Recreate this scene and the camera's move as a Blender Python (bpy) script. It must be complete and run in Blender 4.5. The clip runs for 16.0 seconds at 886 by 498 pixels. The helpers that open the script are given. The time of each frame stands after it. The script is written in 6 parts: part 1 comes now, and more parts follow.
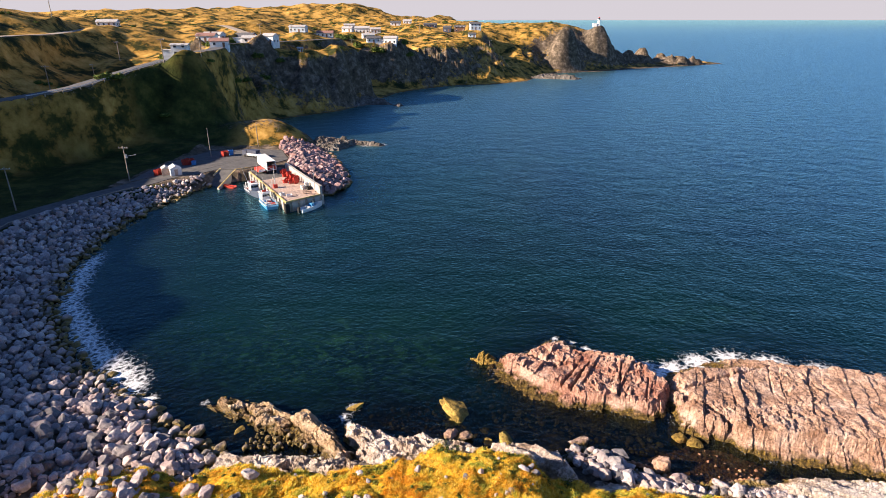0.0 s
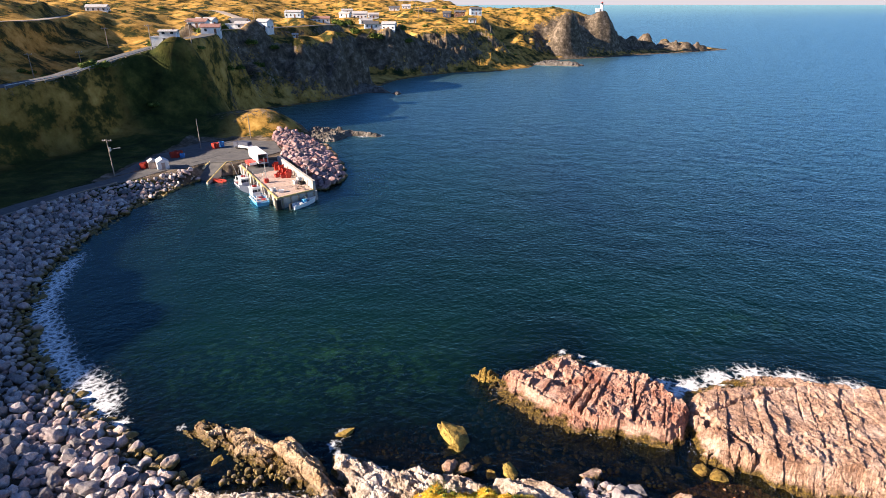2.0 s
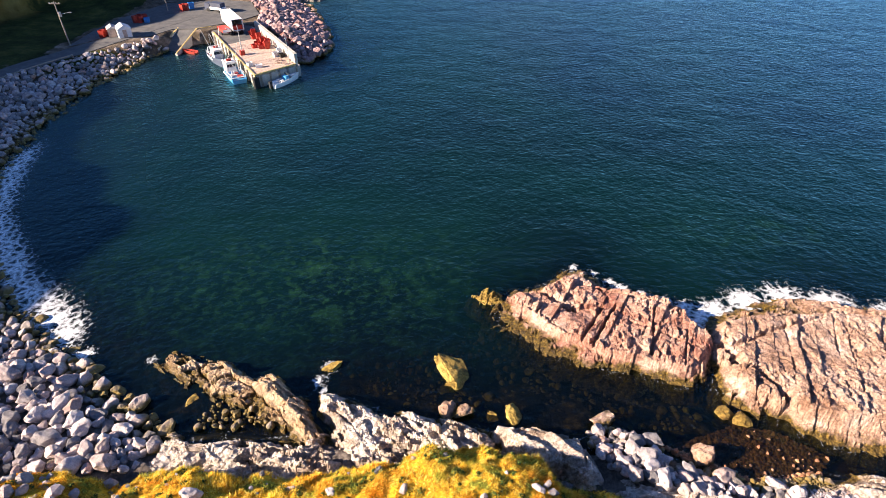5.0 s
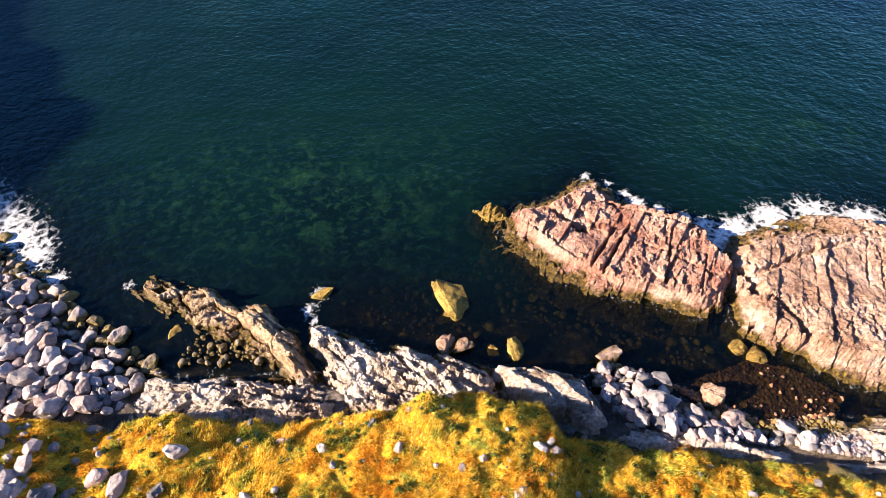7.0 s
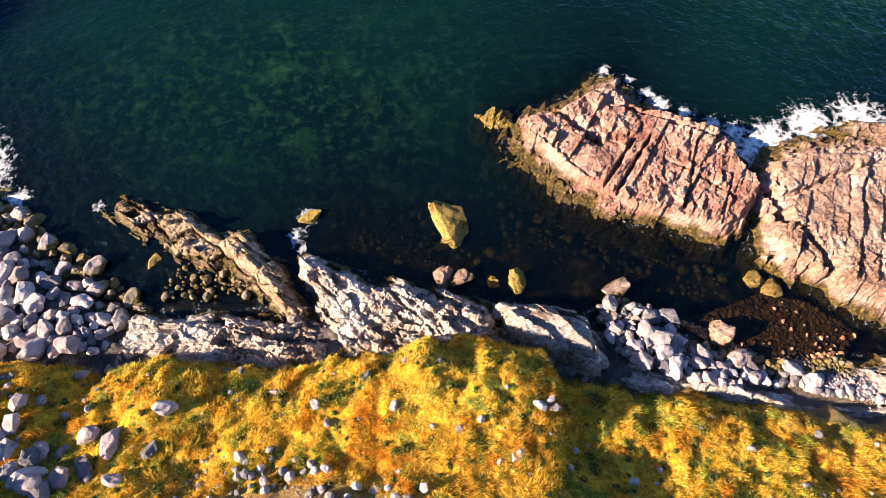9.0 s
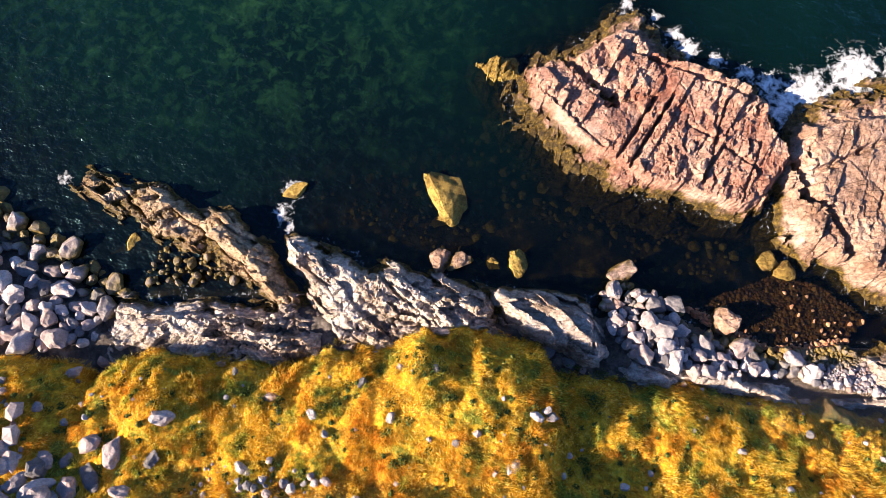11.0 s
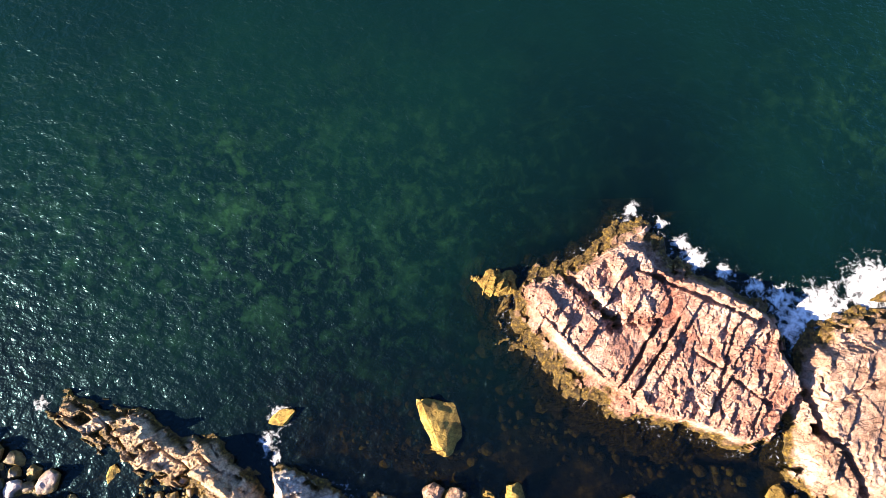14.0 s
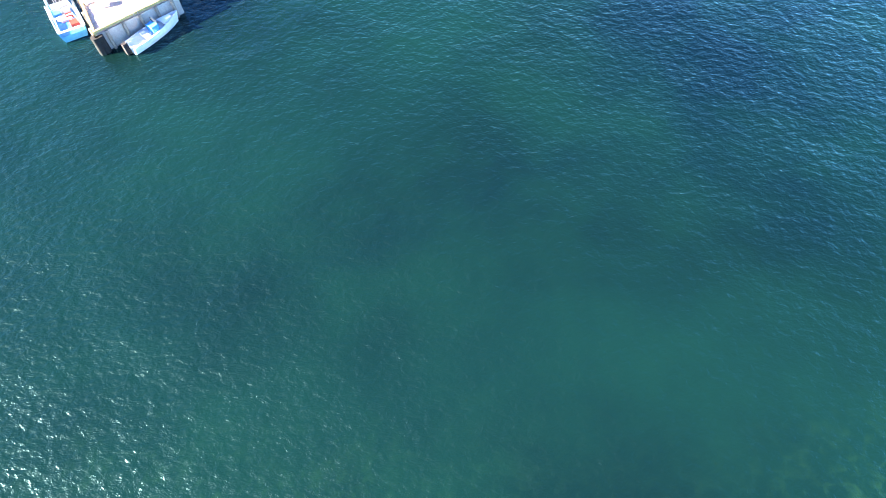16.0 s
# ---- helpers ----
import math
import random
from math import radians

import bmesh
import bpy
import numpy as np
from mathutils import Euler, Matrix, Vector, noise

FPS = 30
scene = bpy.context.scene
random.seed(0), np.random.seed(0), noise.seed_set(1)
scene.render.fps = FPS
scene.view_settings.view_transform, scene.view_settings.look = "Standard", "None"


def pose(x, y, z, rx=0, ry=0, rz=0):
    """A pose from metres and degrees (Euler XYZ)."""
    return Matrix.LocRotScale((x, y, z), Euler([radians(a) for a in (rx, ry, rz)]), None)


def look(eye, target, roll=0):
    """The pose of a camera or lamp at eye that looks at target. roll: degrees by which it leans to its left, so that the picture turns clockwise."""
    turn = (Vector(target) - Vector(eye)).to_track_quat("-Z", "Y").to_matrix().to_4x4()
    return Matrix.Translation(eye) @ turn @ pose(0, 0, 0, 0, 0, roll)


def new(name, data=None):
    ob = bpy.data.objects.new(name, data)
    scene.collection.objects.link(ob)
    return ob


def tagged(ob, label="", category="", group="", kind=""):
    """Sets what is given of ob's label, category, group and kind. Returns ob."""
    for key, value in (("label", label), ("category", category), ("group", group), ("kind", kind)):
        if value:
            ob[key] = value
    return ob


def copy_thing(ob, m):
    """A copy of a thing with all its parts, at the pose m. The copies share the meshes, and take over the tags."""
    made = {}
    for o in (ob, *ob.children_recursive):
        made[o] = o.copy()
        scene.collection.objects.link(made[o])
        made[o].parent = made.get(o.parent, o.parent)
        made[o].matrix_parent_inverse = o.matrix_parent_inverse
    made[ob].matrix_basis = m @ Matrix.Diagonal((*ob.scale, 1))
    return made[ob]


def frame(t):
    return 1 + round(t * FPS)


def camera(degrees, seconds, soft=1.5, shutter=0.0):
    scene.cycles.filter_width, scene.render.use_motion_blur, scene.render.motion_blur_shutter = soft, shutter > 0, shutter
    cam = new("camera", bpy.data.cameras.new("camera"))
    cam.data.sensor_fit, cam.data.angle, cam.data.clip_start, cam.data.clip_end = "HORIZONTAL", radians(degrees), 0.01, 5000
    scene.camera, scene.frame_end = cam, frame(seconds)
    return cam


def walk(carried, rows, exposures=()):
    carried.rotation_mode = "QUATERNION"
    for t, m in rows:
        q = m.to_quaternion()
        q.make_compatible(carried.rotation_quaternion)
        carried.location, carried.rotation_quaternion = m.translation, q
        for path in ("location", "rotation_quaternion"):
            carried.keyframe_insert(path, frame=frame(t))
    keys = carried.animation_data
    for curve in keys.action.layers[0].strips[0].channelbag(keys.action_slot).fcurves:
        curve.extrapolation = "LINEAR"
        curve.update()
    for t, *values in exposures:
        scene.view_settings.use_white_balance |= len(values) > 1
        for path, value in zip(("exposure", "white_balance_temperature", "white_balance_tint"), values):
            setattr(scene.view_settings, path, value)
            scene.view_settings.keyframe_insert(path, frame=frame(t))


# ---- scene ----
cam = camera(75.5, 16.0, soft=0.8)
METRES, EYE, TILT, LEAN, TURN = 75.0, 45.0, -21.9, 0.0, 0.0
ROWS = [
    (0.0, 0.0, 0.0, 0.0, 0.0, 0.0, -0.0),
    (0.5, 0.0009, 0.0217, 0.0093, 0.01, -0.01, 0.02),
    (1.0, 0.0017, 0.044, 0.0187, 0.02, -0.01, 0.02),
    (1.5, 0.0025, 0.0666, 0.0277, 0.02, -0.09, 0.02),
    (2.0, 0.0029, 0.0886, 0.0359, 0.0, -1.29, 0.03),
    (2.5, 0.0036, 0.111, 0.0458, -0.0, -3.23, 0.03),
    (3.0, 0.0043, 0.134, 0.0555, 0.0, -5.25, 0.02),
    (3.5, 0.005, 0.1573, 0.0651, -0.01, -7.26, 0.02),
    (4.0, 0.006, 0.1809, 0.0747, 0.02, -9.28, 0.02),
    (6.5, 0.0092, 0.3079, 0.1315, 0.14, -25.32, -0.13),
    (7.0, 0.0098, 0.3338, 0.1428, 0.14, -28.77, -0.14),
    (7.5, 0.0103, 0.3602, 0.1543, 0.15, -32.29, -0.14),
    (8.0, 0.0108, 0.3877, 0.1662, 0.16, -35.81, -0.16),
    (8.5, 0.0114, 0.4158, 0.1781, 0.16, -39.62, -0.17),
    (9.0, 0.0121, 0.4453, 0.1908, 0.18, -45.01, -0.18),
    (11.5, 0.0169, 0.6247, 0.2649, 0.12, -61.3, -0.08),
    (12.0, 0.0183, 0.6645, 0.281, 0.12, -61.45, -0.03),
    (12.5, 0.0183, 0.7031, 0.2965, 0.08, -61.44, -0.1),
    (13.0, 0.0194, 0.7421, 0.3127, 0.09, -61.44, -0.08),
    (13.5, 0.022, 0.7833, 0.33, 0.14, -61.64, 0.05),
    (14.0, 0.0241, 0.8204, 0.3458, 0.17, -61.37, 0.14),
    (14.5, 0.0272, 0.8595, 0.3621, 0.16, -57.86, 0.32),
    (15.0, 0.0291, 0.8966, 0.3786, 0.07, -50.81, 0.38),
    (15.5, 0.0305, 0.934, 0.395, 0.07, -43.6, 0.3),
    (16.0, 0.0325, 0.971, 0.411, 0.1, -36.3, 0.3),
]
walk(cam, [(t, pose(0, 0, EYE, TILT, LEAN, TURN) @ pose(METRES * x, METRES * y, METRES * z, 90 + pitch, roll, yaw)) for t, x, y, z, yaw, pitch, roll in ROWS],
     [(0.0, 1.52), (3.0, 1.8), (7.0, 1.92), (11.5, 1.85), (13.0, 2.0), (14.3, 2.5), (15.2, 2.85), (15.55, 3.85), (16.0, 4.08)])

# ---- light ----
SUN_AZ, SUN_EL = 254.0, 23.0      # compass-like: degrees from +y towards +x, where the sun stands
world = bpy.data.worlds.new("sky")
scene.world = world
world.use_nodes = True
wn = world.node_tree
sky = wn.nodes.new("ShaderNodeTexSky")
sky.sky_type, sky.sun_disc = "NISHITA", False
sky.sun_elevation, sky.sun_rotation = radians(SUN_EL), radians(SUN_AZ)
sky.altitude, sky.dust_density, sky.air_density, sky.ozone_density = 0, 0.3, 1.0, 4.0
tint = wn.nodes.new("ShaderNodeMix")
tint.data_type, tint.blend_type = "RGBA", "MULTIPLY"
tint.inputs[0].default_value, tint.inputs[7].default_value = 1.0, (0.80, 0.94, 1.25, 1)
wn.links.new(sky.outputs[0], tint.inputs[6])
wn.links.new(tint.outputs[2], wn.nodes["Background"].inputs[0])
wn.nodes["Background"].inputs[1].default_value = 0.042
sun = new("sun", bpy.data.lights.new("sun", "SUN"))
sun.data.energy, sun.data.angle, sun.data.color = 5.0, radians(0.6), (1.0, 0.82, 0.65)
sd = Vector((math.sin(radians(SUN_AZ)) * math.cos(radians(SUN_EL)), math.cos(radians(SUN_AZ)) * math.cos(radians(SUN_EL)), math.sin(radians(SUN_EL))))
sun.matrix_world = look(sd * 100, (0, 0, 0))

# ---- small tools ----


def clampf(v, a=0.0, b=1.0):
    return np.minimum(np.maximum(v, a), b)


def smooth(v):
    v = clampf(v)
    return v * v * (3 - 2 * v)


def hash2(i, j, seed):
    n = (i.astype(np.int64) * 374761393 + j.astype(np.int64) * 668265263 + seed * 974634777) & 0xFFFFFFFF
    n = ((n ^ (n >> 13)) * 1274126177) & 0xFFFFFFFF
    n = ((n ^ (n >> 16)) * 2246822519) & 0xFFFFFFFF
    return ((n ^ (n >> 15)) & 0xFFFFFF) / float(0xFFFFFF)


def vnoise(x, y, seed=0):
    i, j = np.floor(x), np.floor(y)
    u, v = x - i, y - j
    u, v = u * u * (3 - 2 * u), v * v * (3 - 2 * v)
    a, b = hash2(i, j, seed), hash2(i + 1, j, seed)
    c, d = hash2(i, j + 1, seed), hash2(i + 1, j + 1, seed)
    return (a + (b - a) * u) * (1 - v) + (c + (d - c) * u) * v - 0.5


def fbm(x, y, size, octaves=4, seed=0, gain=0.5):
    out, amp, f = 0.0, 1.0, 1.0 / size
    for k in range(octaves):
        out = out + amp * vnoise(x * f + 17.3 * k, y * f - 9.1 * k, seed + k)
        amp, f = amp * gain, f * 2.03
    return out


def cells(x, y, long, wide, angle, seed=0):
    """Broken rock: distance to the nearest joint (in cell widths) and a random number and tilt for each block."""
    c, s = math.cos(radians(angle)), math.sin(radians(angle))
    u, v = (c * x + s * y) / long, (-s * x + c * y) / wide
    i0, j0 = np.floor(u), np.floor(v)
    f1 = np.full(np.shape(u), 9.0)
    f2 = f1.copy()
    rnd, du, dv = np.zeros_like(f1), np.zeros_like(f1), np.zeros_like(f1)
    for di in (-1, 0, 1):
        for dj in (-1, 0, 1):
            i, j = i0 + di, j0 + dj
            pu = i + 0.1 + 0.8 * hash2(i, j, seed)
            pv = j + 0.1 + 0.8 * hash2(i, j, seed + 1)
            d = np.hypot(u - pu, v - pv)
            near = d < f1
            f2 = np.where(near, f1, np.minimum(f2, d))
            f1 = np.where(near, d, f1)
            rnd = np.where(near, hash2(i, j, seed + 2), rnd)
            du, dv = np.where(near, u - pu, du), np.where(near, v - pv, dv)
    return f2 - f1, rnd, du, dv


def inland(x, y, poly):
    """Signed distance to a closed outline: plus inside."""
    best = np.full(np.shape(x), 1e9)
    inside = np.zeros(np.shape(x), bool)
    for (ax, ay), (bx, by) in zip(poly, poly[1:] + poly[:1]):
        ex, ey = bx - ax, by - ay
        t = clampf(((x - ax) * ex + (y - ay) * ey) / (ex * ex + ey * ey + 1e-9))
        best = np.minimum(best, np.hypot(x - ax - t * ex, y - ay - t * ey))
        if ay != by:
            inside ^= ((ay > y) != (by > y)) & (x < ex * (y - ay) / ey + ax)
    return np.where(inside, best, -best)


def soft_inland(x, y, poly, k):
    """As inland(), with the creases between the shores rounded off."""
    acc = np.zeros(np.shape(x))
    for (ax, ay), (bx, by) in zip(poly, poly[1:] + poly[:1]):
        ex, ey = bx - ax, by - ay
        t = clampf(((x - ax) * ex + (y - ay) * ey) / (ex * ex + ey * ey + 1e-9))
        acc += np.exp(-k * np.hypot(x - ax - t * ex, y - ay - t * ey)) * min(1.0, math.hypot(ex, ey) * k * 0.6)
    return -np.log(acc + 1e-12) / k


def along(x, y, line):
    """Distance to a line of (x, y, z) stations and the z there."""
    best, zz = np.full(np.shape(x), 1e9), np.zeros(np.shape(x))
    for (ax, ay, az), (bx, by, bz) in zip(line, line[1:]):
        ex, ey = bx - ax, by - ay
        t = clampf(((x - ax) * ex + (y - ay) * ey) / (ex * ex + ey * ey))
        d = np.hypot(x - ax - t * ex, y - ay - t * ey)
        zz = np.where(d < best, az + t * (bz - az), zz)
        best = np.minimum(best, d)
    return best, zz


def mesh_ob(name, verts, faces, material, smooth_on=False, parent=None, label=""):
    me = bpy.data.meshes.new(name)
    me.from_pydata([tuple(v) for v in np.asarray(verts, float).tolist()], [], [tuple(f) for f in np.asarray(faces).tolist()] if not isinstance(faces, list) else faces)
    if material:
        me.materials.append(material)
    if smooth_on:
        me.polygons.foreach_set("use_smooth", np.ones(len(me.polygons), bool))
    me.update()
    ob = new(name, me)
    if parent:
        ob.parent = parent
    if label:
        ob["label"] = label
    return ob


def grid_faces(nx, ny, keep=None):
    k = np.arange((nx) * (ny)).reshape(ny, nx)
    f = np.stack([k[:-1, :-1], k[:-1, 1:], k[1:, 1:], k[1:, :-1]], -1).reshape(-1, 4)
    if keep is not None:
        m = keep[:-1, :-1] | keep[:-1, 1:] | keep[1:, 1:] | keep[1:, :-1]
        f = f[m.reshape(-1)]
    return f


def compact(verts, faces):
    used = np.unique(faces)
    new_id = np.zeros(len(verts), np.int64)
    new_id[used] = np.arange(len(used))
    return verts[used], new_id[faces], used


def part(name, bm, material, parent=None, label="", bevel=0.0, smooth_on=False):
    """Links a bmesh as one mesh object, under a thing or a part of one."""
    if bevel:
        bmesh.ops.bevel(bm, geom=list(bm.edges), offset=bevel, segments=1, affect="EDGES", clamp_overlap=True)
    me = bpy.data.meshes.new(name)
    bm.to_mesh(me)
    bm.free()
    if material:
        me.materials.append(material)
    if smooth_on:
        me.polygons.foreach_set("use_smooth", np.ones(len(me.polygons), bool))
    ob = new(name, me)
    if parent:
        ob.parent = parent
    if label:
        ob["label"] = label
    return ob


def box(bm, x0, y0, z0, x1, y1, z1, m=None):
    vs = [bm.verts.new((x, y, z)) for z in (z0, z1) for x, y in ((x0, y0), (x1, y0), (x1, y1), (x0, y1))]
    if m is not None:
        for v in vs:
            v.co = m @ v.co
    for q in ((3, 2, 1, 0), (4, 5, 6, 7), (0, 1, 5, 4), (1, 2, 6, 5), (2, 3, 7, 6), (3, 0, 4, 7)):
        bm.faces.new([vs[i] for i in q])
    return bm


def boxes(*sizes):
    bm = bmesh.new()
    for s in sizes:
        box(bm, *s)
    return bm


def tube(bm, a, b, r0, r1=None, sides=8):
    """A round bar from a to b."""
    a, b = Vector(a), Vector(b)
    r1 = r0 if r1 is None else r1
    q = (b - a).to_track_quat("Z", "Y").to_matrix()
    ring = []
    for p, r in ((a, r0), (b, r1)):
        ring.append([bm.verts.new(p + q @ Vector((r * math.cos(2 * math.pi * k / sides), r * math.sin(2 * math.pi * k / sides), 0))) for k in range(sides)])
    for k in range(sides):
        bm.faces.new((ring[0][k], ring[0][(k + 1) % sides], ring[1][(k + 1) % sides], ring[1][k]))
    bm.faces.new(ring[0][::-1])
    bm.faces.new(ring[1])
    return bm


def thing(name, m, label, category, group="", kind=""):
    ob = new(name)
    ob.matrix_world = m
    return tagged(ob, label, category, group, kind)


# ---- materials ----


class Mat:
    """A node material, with short calls for the nodes that are used below."""

    def __init__(self, name, rough=0.8, spec=0.3, metal=0.0):
        self.m = bpy.data.materials.new(name)
        self.m.use_nodes = True
        self.t = self.m.node_tree
        self.b = self.t.nodes["Principled BSDF"]
        self.b.inputs["Roughness"].default_value = rough
        self.b.inputs["Specular IOR Level"].default_value = spec
        self.b.inputs["Metallic"].default_value = metal

    def put(self, socket, v):
        if isinstance(v, bpy.types.NodeSocket):
            self.t.links.new(v, socket)
        elif isinstance(v, tuple) and len(v) == 3 and socket.type == "RGBA":
            socket.default_value = (*v, 1)
        else:
            socket.default_value = v

    def node(self, kind, ins=None, **props):
        n = self.t.nodes.new("ShaderNode" + kind)
        if "operation" in props:
            n.operation, n.use_clamp = props["operation"], props["use_clamp"]
        if "data_type" in props:
            n.data_type, n.blend_type = props["data_type"], props["blend_type"]
        if "feature" in props:
            n.feature = props["feature"]
        if "attribute_name" in props:
            n.attribute_name = props["attribute_name"]
        for k, v in (ins or {}).items():
            self.put(n.inputs[k], v)
        return n

    def place(self):
        return self.node("NewGeometry").outputs["Position"]

    def noise(self, scale, detail=4.0, rough=0.55, vec=None, distort=0.0):
        n = self.node("TexNoise", {"Vector": vec or self.place(), "Scale": scale, "Detail": detail, "Roughness": rough, "Distortion": distort})
        return n.outputs["Fac"]

    def stretch(self, sx, sy, sz, rz=0.0, vec=None):
        return self.node("Mapping", {"Vector": vec or self.place(), "Scale": (sx, sy, sz), "Rotation": (0, 0, radians(rz))}).outputs[0]

    def voro(self, scale, out="Distance", vec=None, feature="F1"):
        n = self.node("TexVoronoi", {"Vector": vec or self.place(), "Scale": scale}, feature=feature)
        return n.outputs[out]

    def ramp(self, fac, *stops):
        n = self.node("ValToRGB", {"Fac": fac})
        e = n.color_ramp.elements
        while len(e) < len(stops):
            e.new(0.5)
        for k, (p, c) in zip(e, stops):
            k.position = p
            k.color = (c, c, c, 1) if isinstance(c, (int, float)) else (*c, 1)
        return n.outputs[0]

    def mix(self, fac, a, b, mode="MIX"):
        n = self.node("Mix", None, data_type="RGBA", blend_type=mode)
        self.put(n.inputs[0], fac)
        self.put(n.inputs[6], a)
        self.put(n.inputs[7], b)
        return n.outputs[2]

    def math(self, op, a, b=0.0, clamp=False):
        n = self.node("Math", None, operation=op, use_clamp=clamp)
        self.put(n.inputs[0], a)
        self.put(n.inputs[1], b)
        return n.outputs[0]

    def attr(self, name):
        return self.node("Attribute", None, attribute_name=name).outputs["Fac"]

    def random(self):
        return self.node("ObjectInfo").outputs["Random"]

    def island(self):
        return self.node("NewGeometry").outputs["Random Per Island"]

    def z(self):
        return self.node("SeparateXYZ", {0: self.place()}).outputs[2]

    def bump(self, height, dist=0.05, strength=1.0, normal=None):
        n = self.node("Bump", {"Height": height, "Distance": dist, "Strength": strength})
        if normal:
            self.put(n.inputs["Normal"], normal)
        return n.outputs[0]

    def done(self, colour=None, normal=None, rough=None):
        for k, v in (("Base Color", colour), ("Normal", normal), ("Roughness", rough)):
            if v is not None:
                self.put(self.b.inputs[k], v)
        return self.m


def paint(name, colour, rough=0.6, wear=0.25, size=3.0, metal=0.0):
    """Plain paint, plastic, cloth or metal with some dirt and wear."""
    a = Mat(name, rough, 0.4, metal)
    n = a.noise(size, 6, 0.65)
    dark = tuple(c * (1 - wear) * 0.85 for c in colour)
    light = tuple(min(1, c * (1 + 0.35 * wear)) for c in colour)
    return a.done(a.ramp(n, (0.3, dark), (0.62, light)), a.bump(a.noise(size * 9, 3), 0.01))


def rock_material(name, pale, mid, dark, crack=1.0, algae=True):
    """Broken sea rock: blotches of two sizes, fine cracks, weed and wet stone in the tide zone."""
    a = Mat(name, 0.85, 0.25)
    base = a.ramp(a.noise(0.35, 5, 0.6), (0.32, dark), (0.5, mid), (0.66, pale))
    fine = a.ramp(a.noise(2.6, 8, 0.7), (0.32, 0.42), (0.58, 1.18))
    col = a.mix(1.0, base, fine, "MULTIPLY")
    lich = a.ramp(a.noise(1.3, 6, 0.65), (0.56, 0.0), (0.68, 1.0))
    col = a.mix(a.math("MULTIPLY", lich, 0.55), col, pale)
    cr = a.voro(0.9, vec=a.stretch(0.45, 1.6, 1.0, 32), feature="DISTANCE_TO_EDGE")
    line = a.ramp(cr, (0.0, 0.0), (0.03, 1.0))
    seam = a.math("MULTIPLY", a.math("SUBTRACT", 1.0, line), a.ramp(a.noise(0.9, 4, 0.6), (0.45, 0.0), (0.6, 1.0)))
    col = a.mix(a.math("MULTIPLY", seam, 0.5 * crack), col, tuple(c * 0.35 for c in dark))
    grit = a.ramp(a.noise(11.0, 6, 0.8), (0.34, 0.6), (0.62, 1.15))
    col = a.mix(0.8, col, grit, "MULTIPLY")
    h = a.math("ADD", a.noise(4.0, 9, 0.78), a.math("MULTIPLY", seam, -0.5))
    rough = 0.85
    if algae:
        lvl = a.math("ADD", a.z(), a.math("MULTIPLY", a.math("SUBTRACT", a.noise(0.8, 5), 0.5), 1.7))
        weed = a.ramp(a.noise(3.5, 5, 0.7), (0.36, (0.03, 0.018, 0.008)), (0.54, (0.11, 0.07, 0.016)), (0.70, (0.32, 0.20, 0.035)))
        fac = a.math("SUBTRACT", 1.0, a.math("MULTIPLY", a.math("SUBTRACT", lvl, 0.32), 2.2, True), True)
        col = a.mix(fac, col, weed)
        rough = a.math("SUBTRACT", 0.88, a.math("MULTIPLY", fac, 0.4))
    fine_b = a.bump(a.noise(14.0, 6, 0.75), 0.05)
    return a.done(col, a.bump(h, 0.20 * crack, 1.0, fine_b), rough)


M_RED = rock_material("red_rock", (0.56, 0.39, 0.31), (0.46, 0.26, 0.19), (0.30, 0.12, 0.08))
M_TAN = rock_material("tan_rock", (0.57, 0.405, 0.325), (0.45, 0.285, 0.205), (0.28, 0.155, 0.10))
M_GREY = rock_material("grey_rock", (0.74, 0.65, 0.585), (0.54, 0.445, 0.375), (0.29, 0.205, 0.145))
M_WEEDROCK = rock_material("weedy_rock", (0.52, 0.38, 0.10), (0.34, 0.22, 0.05), (0.14, 0.08, 0.02), algae=False)
M_OCHRE = rock_material("ochre_rock", (0.66, 0.52, 0.38), (0.50, 0.355, 0.225), (0.27, 0.165, 0.08))
M_CLIFF = rock_material("cliff_rock", (0.26, 0.23, 0.20), (0.15, 0.13, 0.11), (0.07, 0.06, 0.05), algae=False)


def boulder_material(name, per_island, tone=(1.0, 1.0, 1.0), weedy=True):
    a = Mat(name, 0.8, 0.3)
    r = a.island() if per_island else a.random()
    shades = ((0.0, (0.15, 0.14, 0.145)), (0.25, (0.31, 0.28, 0.285)), (0.5, (0.47, 0.355, 0.335)), (0.7, (0.50, 0.44, 0.435)), (0.88, (0.58, 0.51, 0.50)), (1.0, (0.34, 0.21, 0.17)))
    tint = a.ramp(r, *[(p, tuple(c * k for c, k in zip(col, tone))) for p, col in shades])
    col = a.mix(1.0, tint, a.ramp(a.noise(1.7, 7, 0.7), (0.3, 0.6), (0.62, 1.1)), "MULTIPLY")
    speck = a.ramp(a.noise(9.0, 4, 0.7), (0.4, 0.82), (0.6, 1.05))
    col = a.mix(1.0, col, speck, "MULTIPLY")
    lvl = a.math("ADD", a.z(), a.math("MULTIPLY", a.math("SUBTRACT", a.noise(0.6, 4), 0.5), 1.0))
    fac = a.math("SUBTRACT", 1.0, a.math("MULTIPLY", a.math("SUBTRACT", lvl, 0.45), 2.0, True), True)
    weed = a.ramp(a.noise(2.5, 5, 0.7), (0.35, (0.05, 0.04, 0.018)), (0.6, (0.22, 0.15, 0.04)))
    if weedy:
        col = a.mix(fac, col, weed)
    return a.done(col, a.bump(a.noise(3.5, 8, 0.7), 0.14), a.math("SUBTRACT", 0.85, a.math("MULTIPLY", fac, 0.35)))


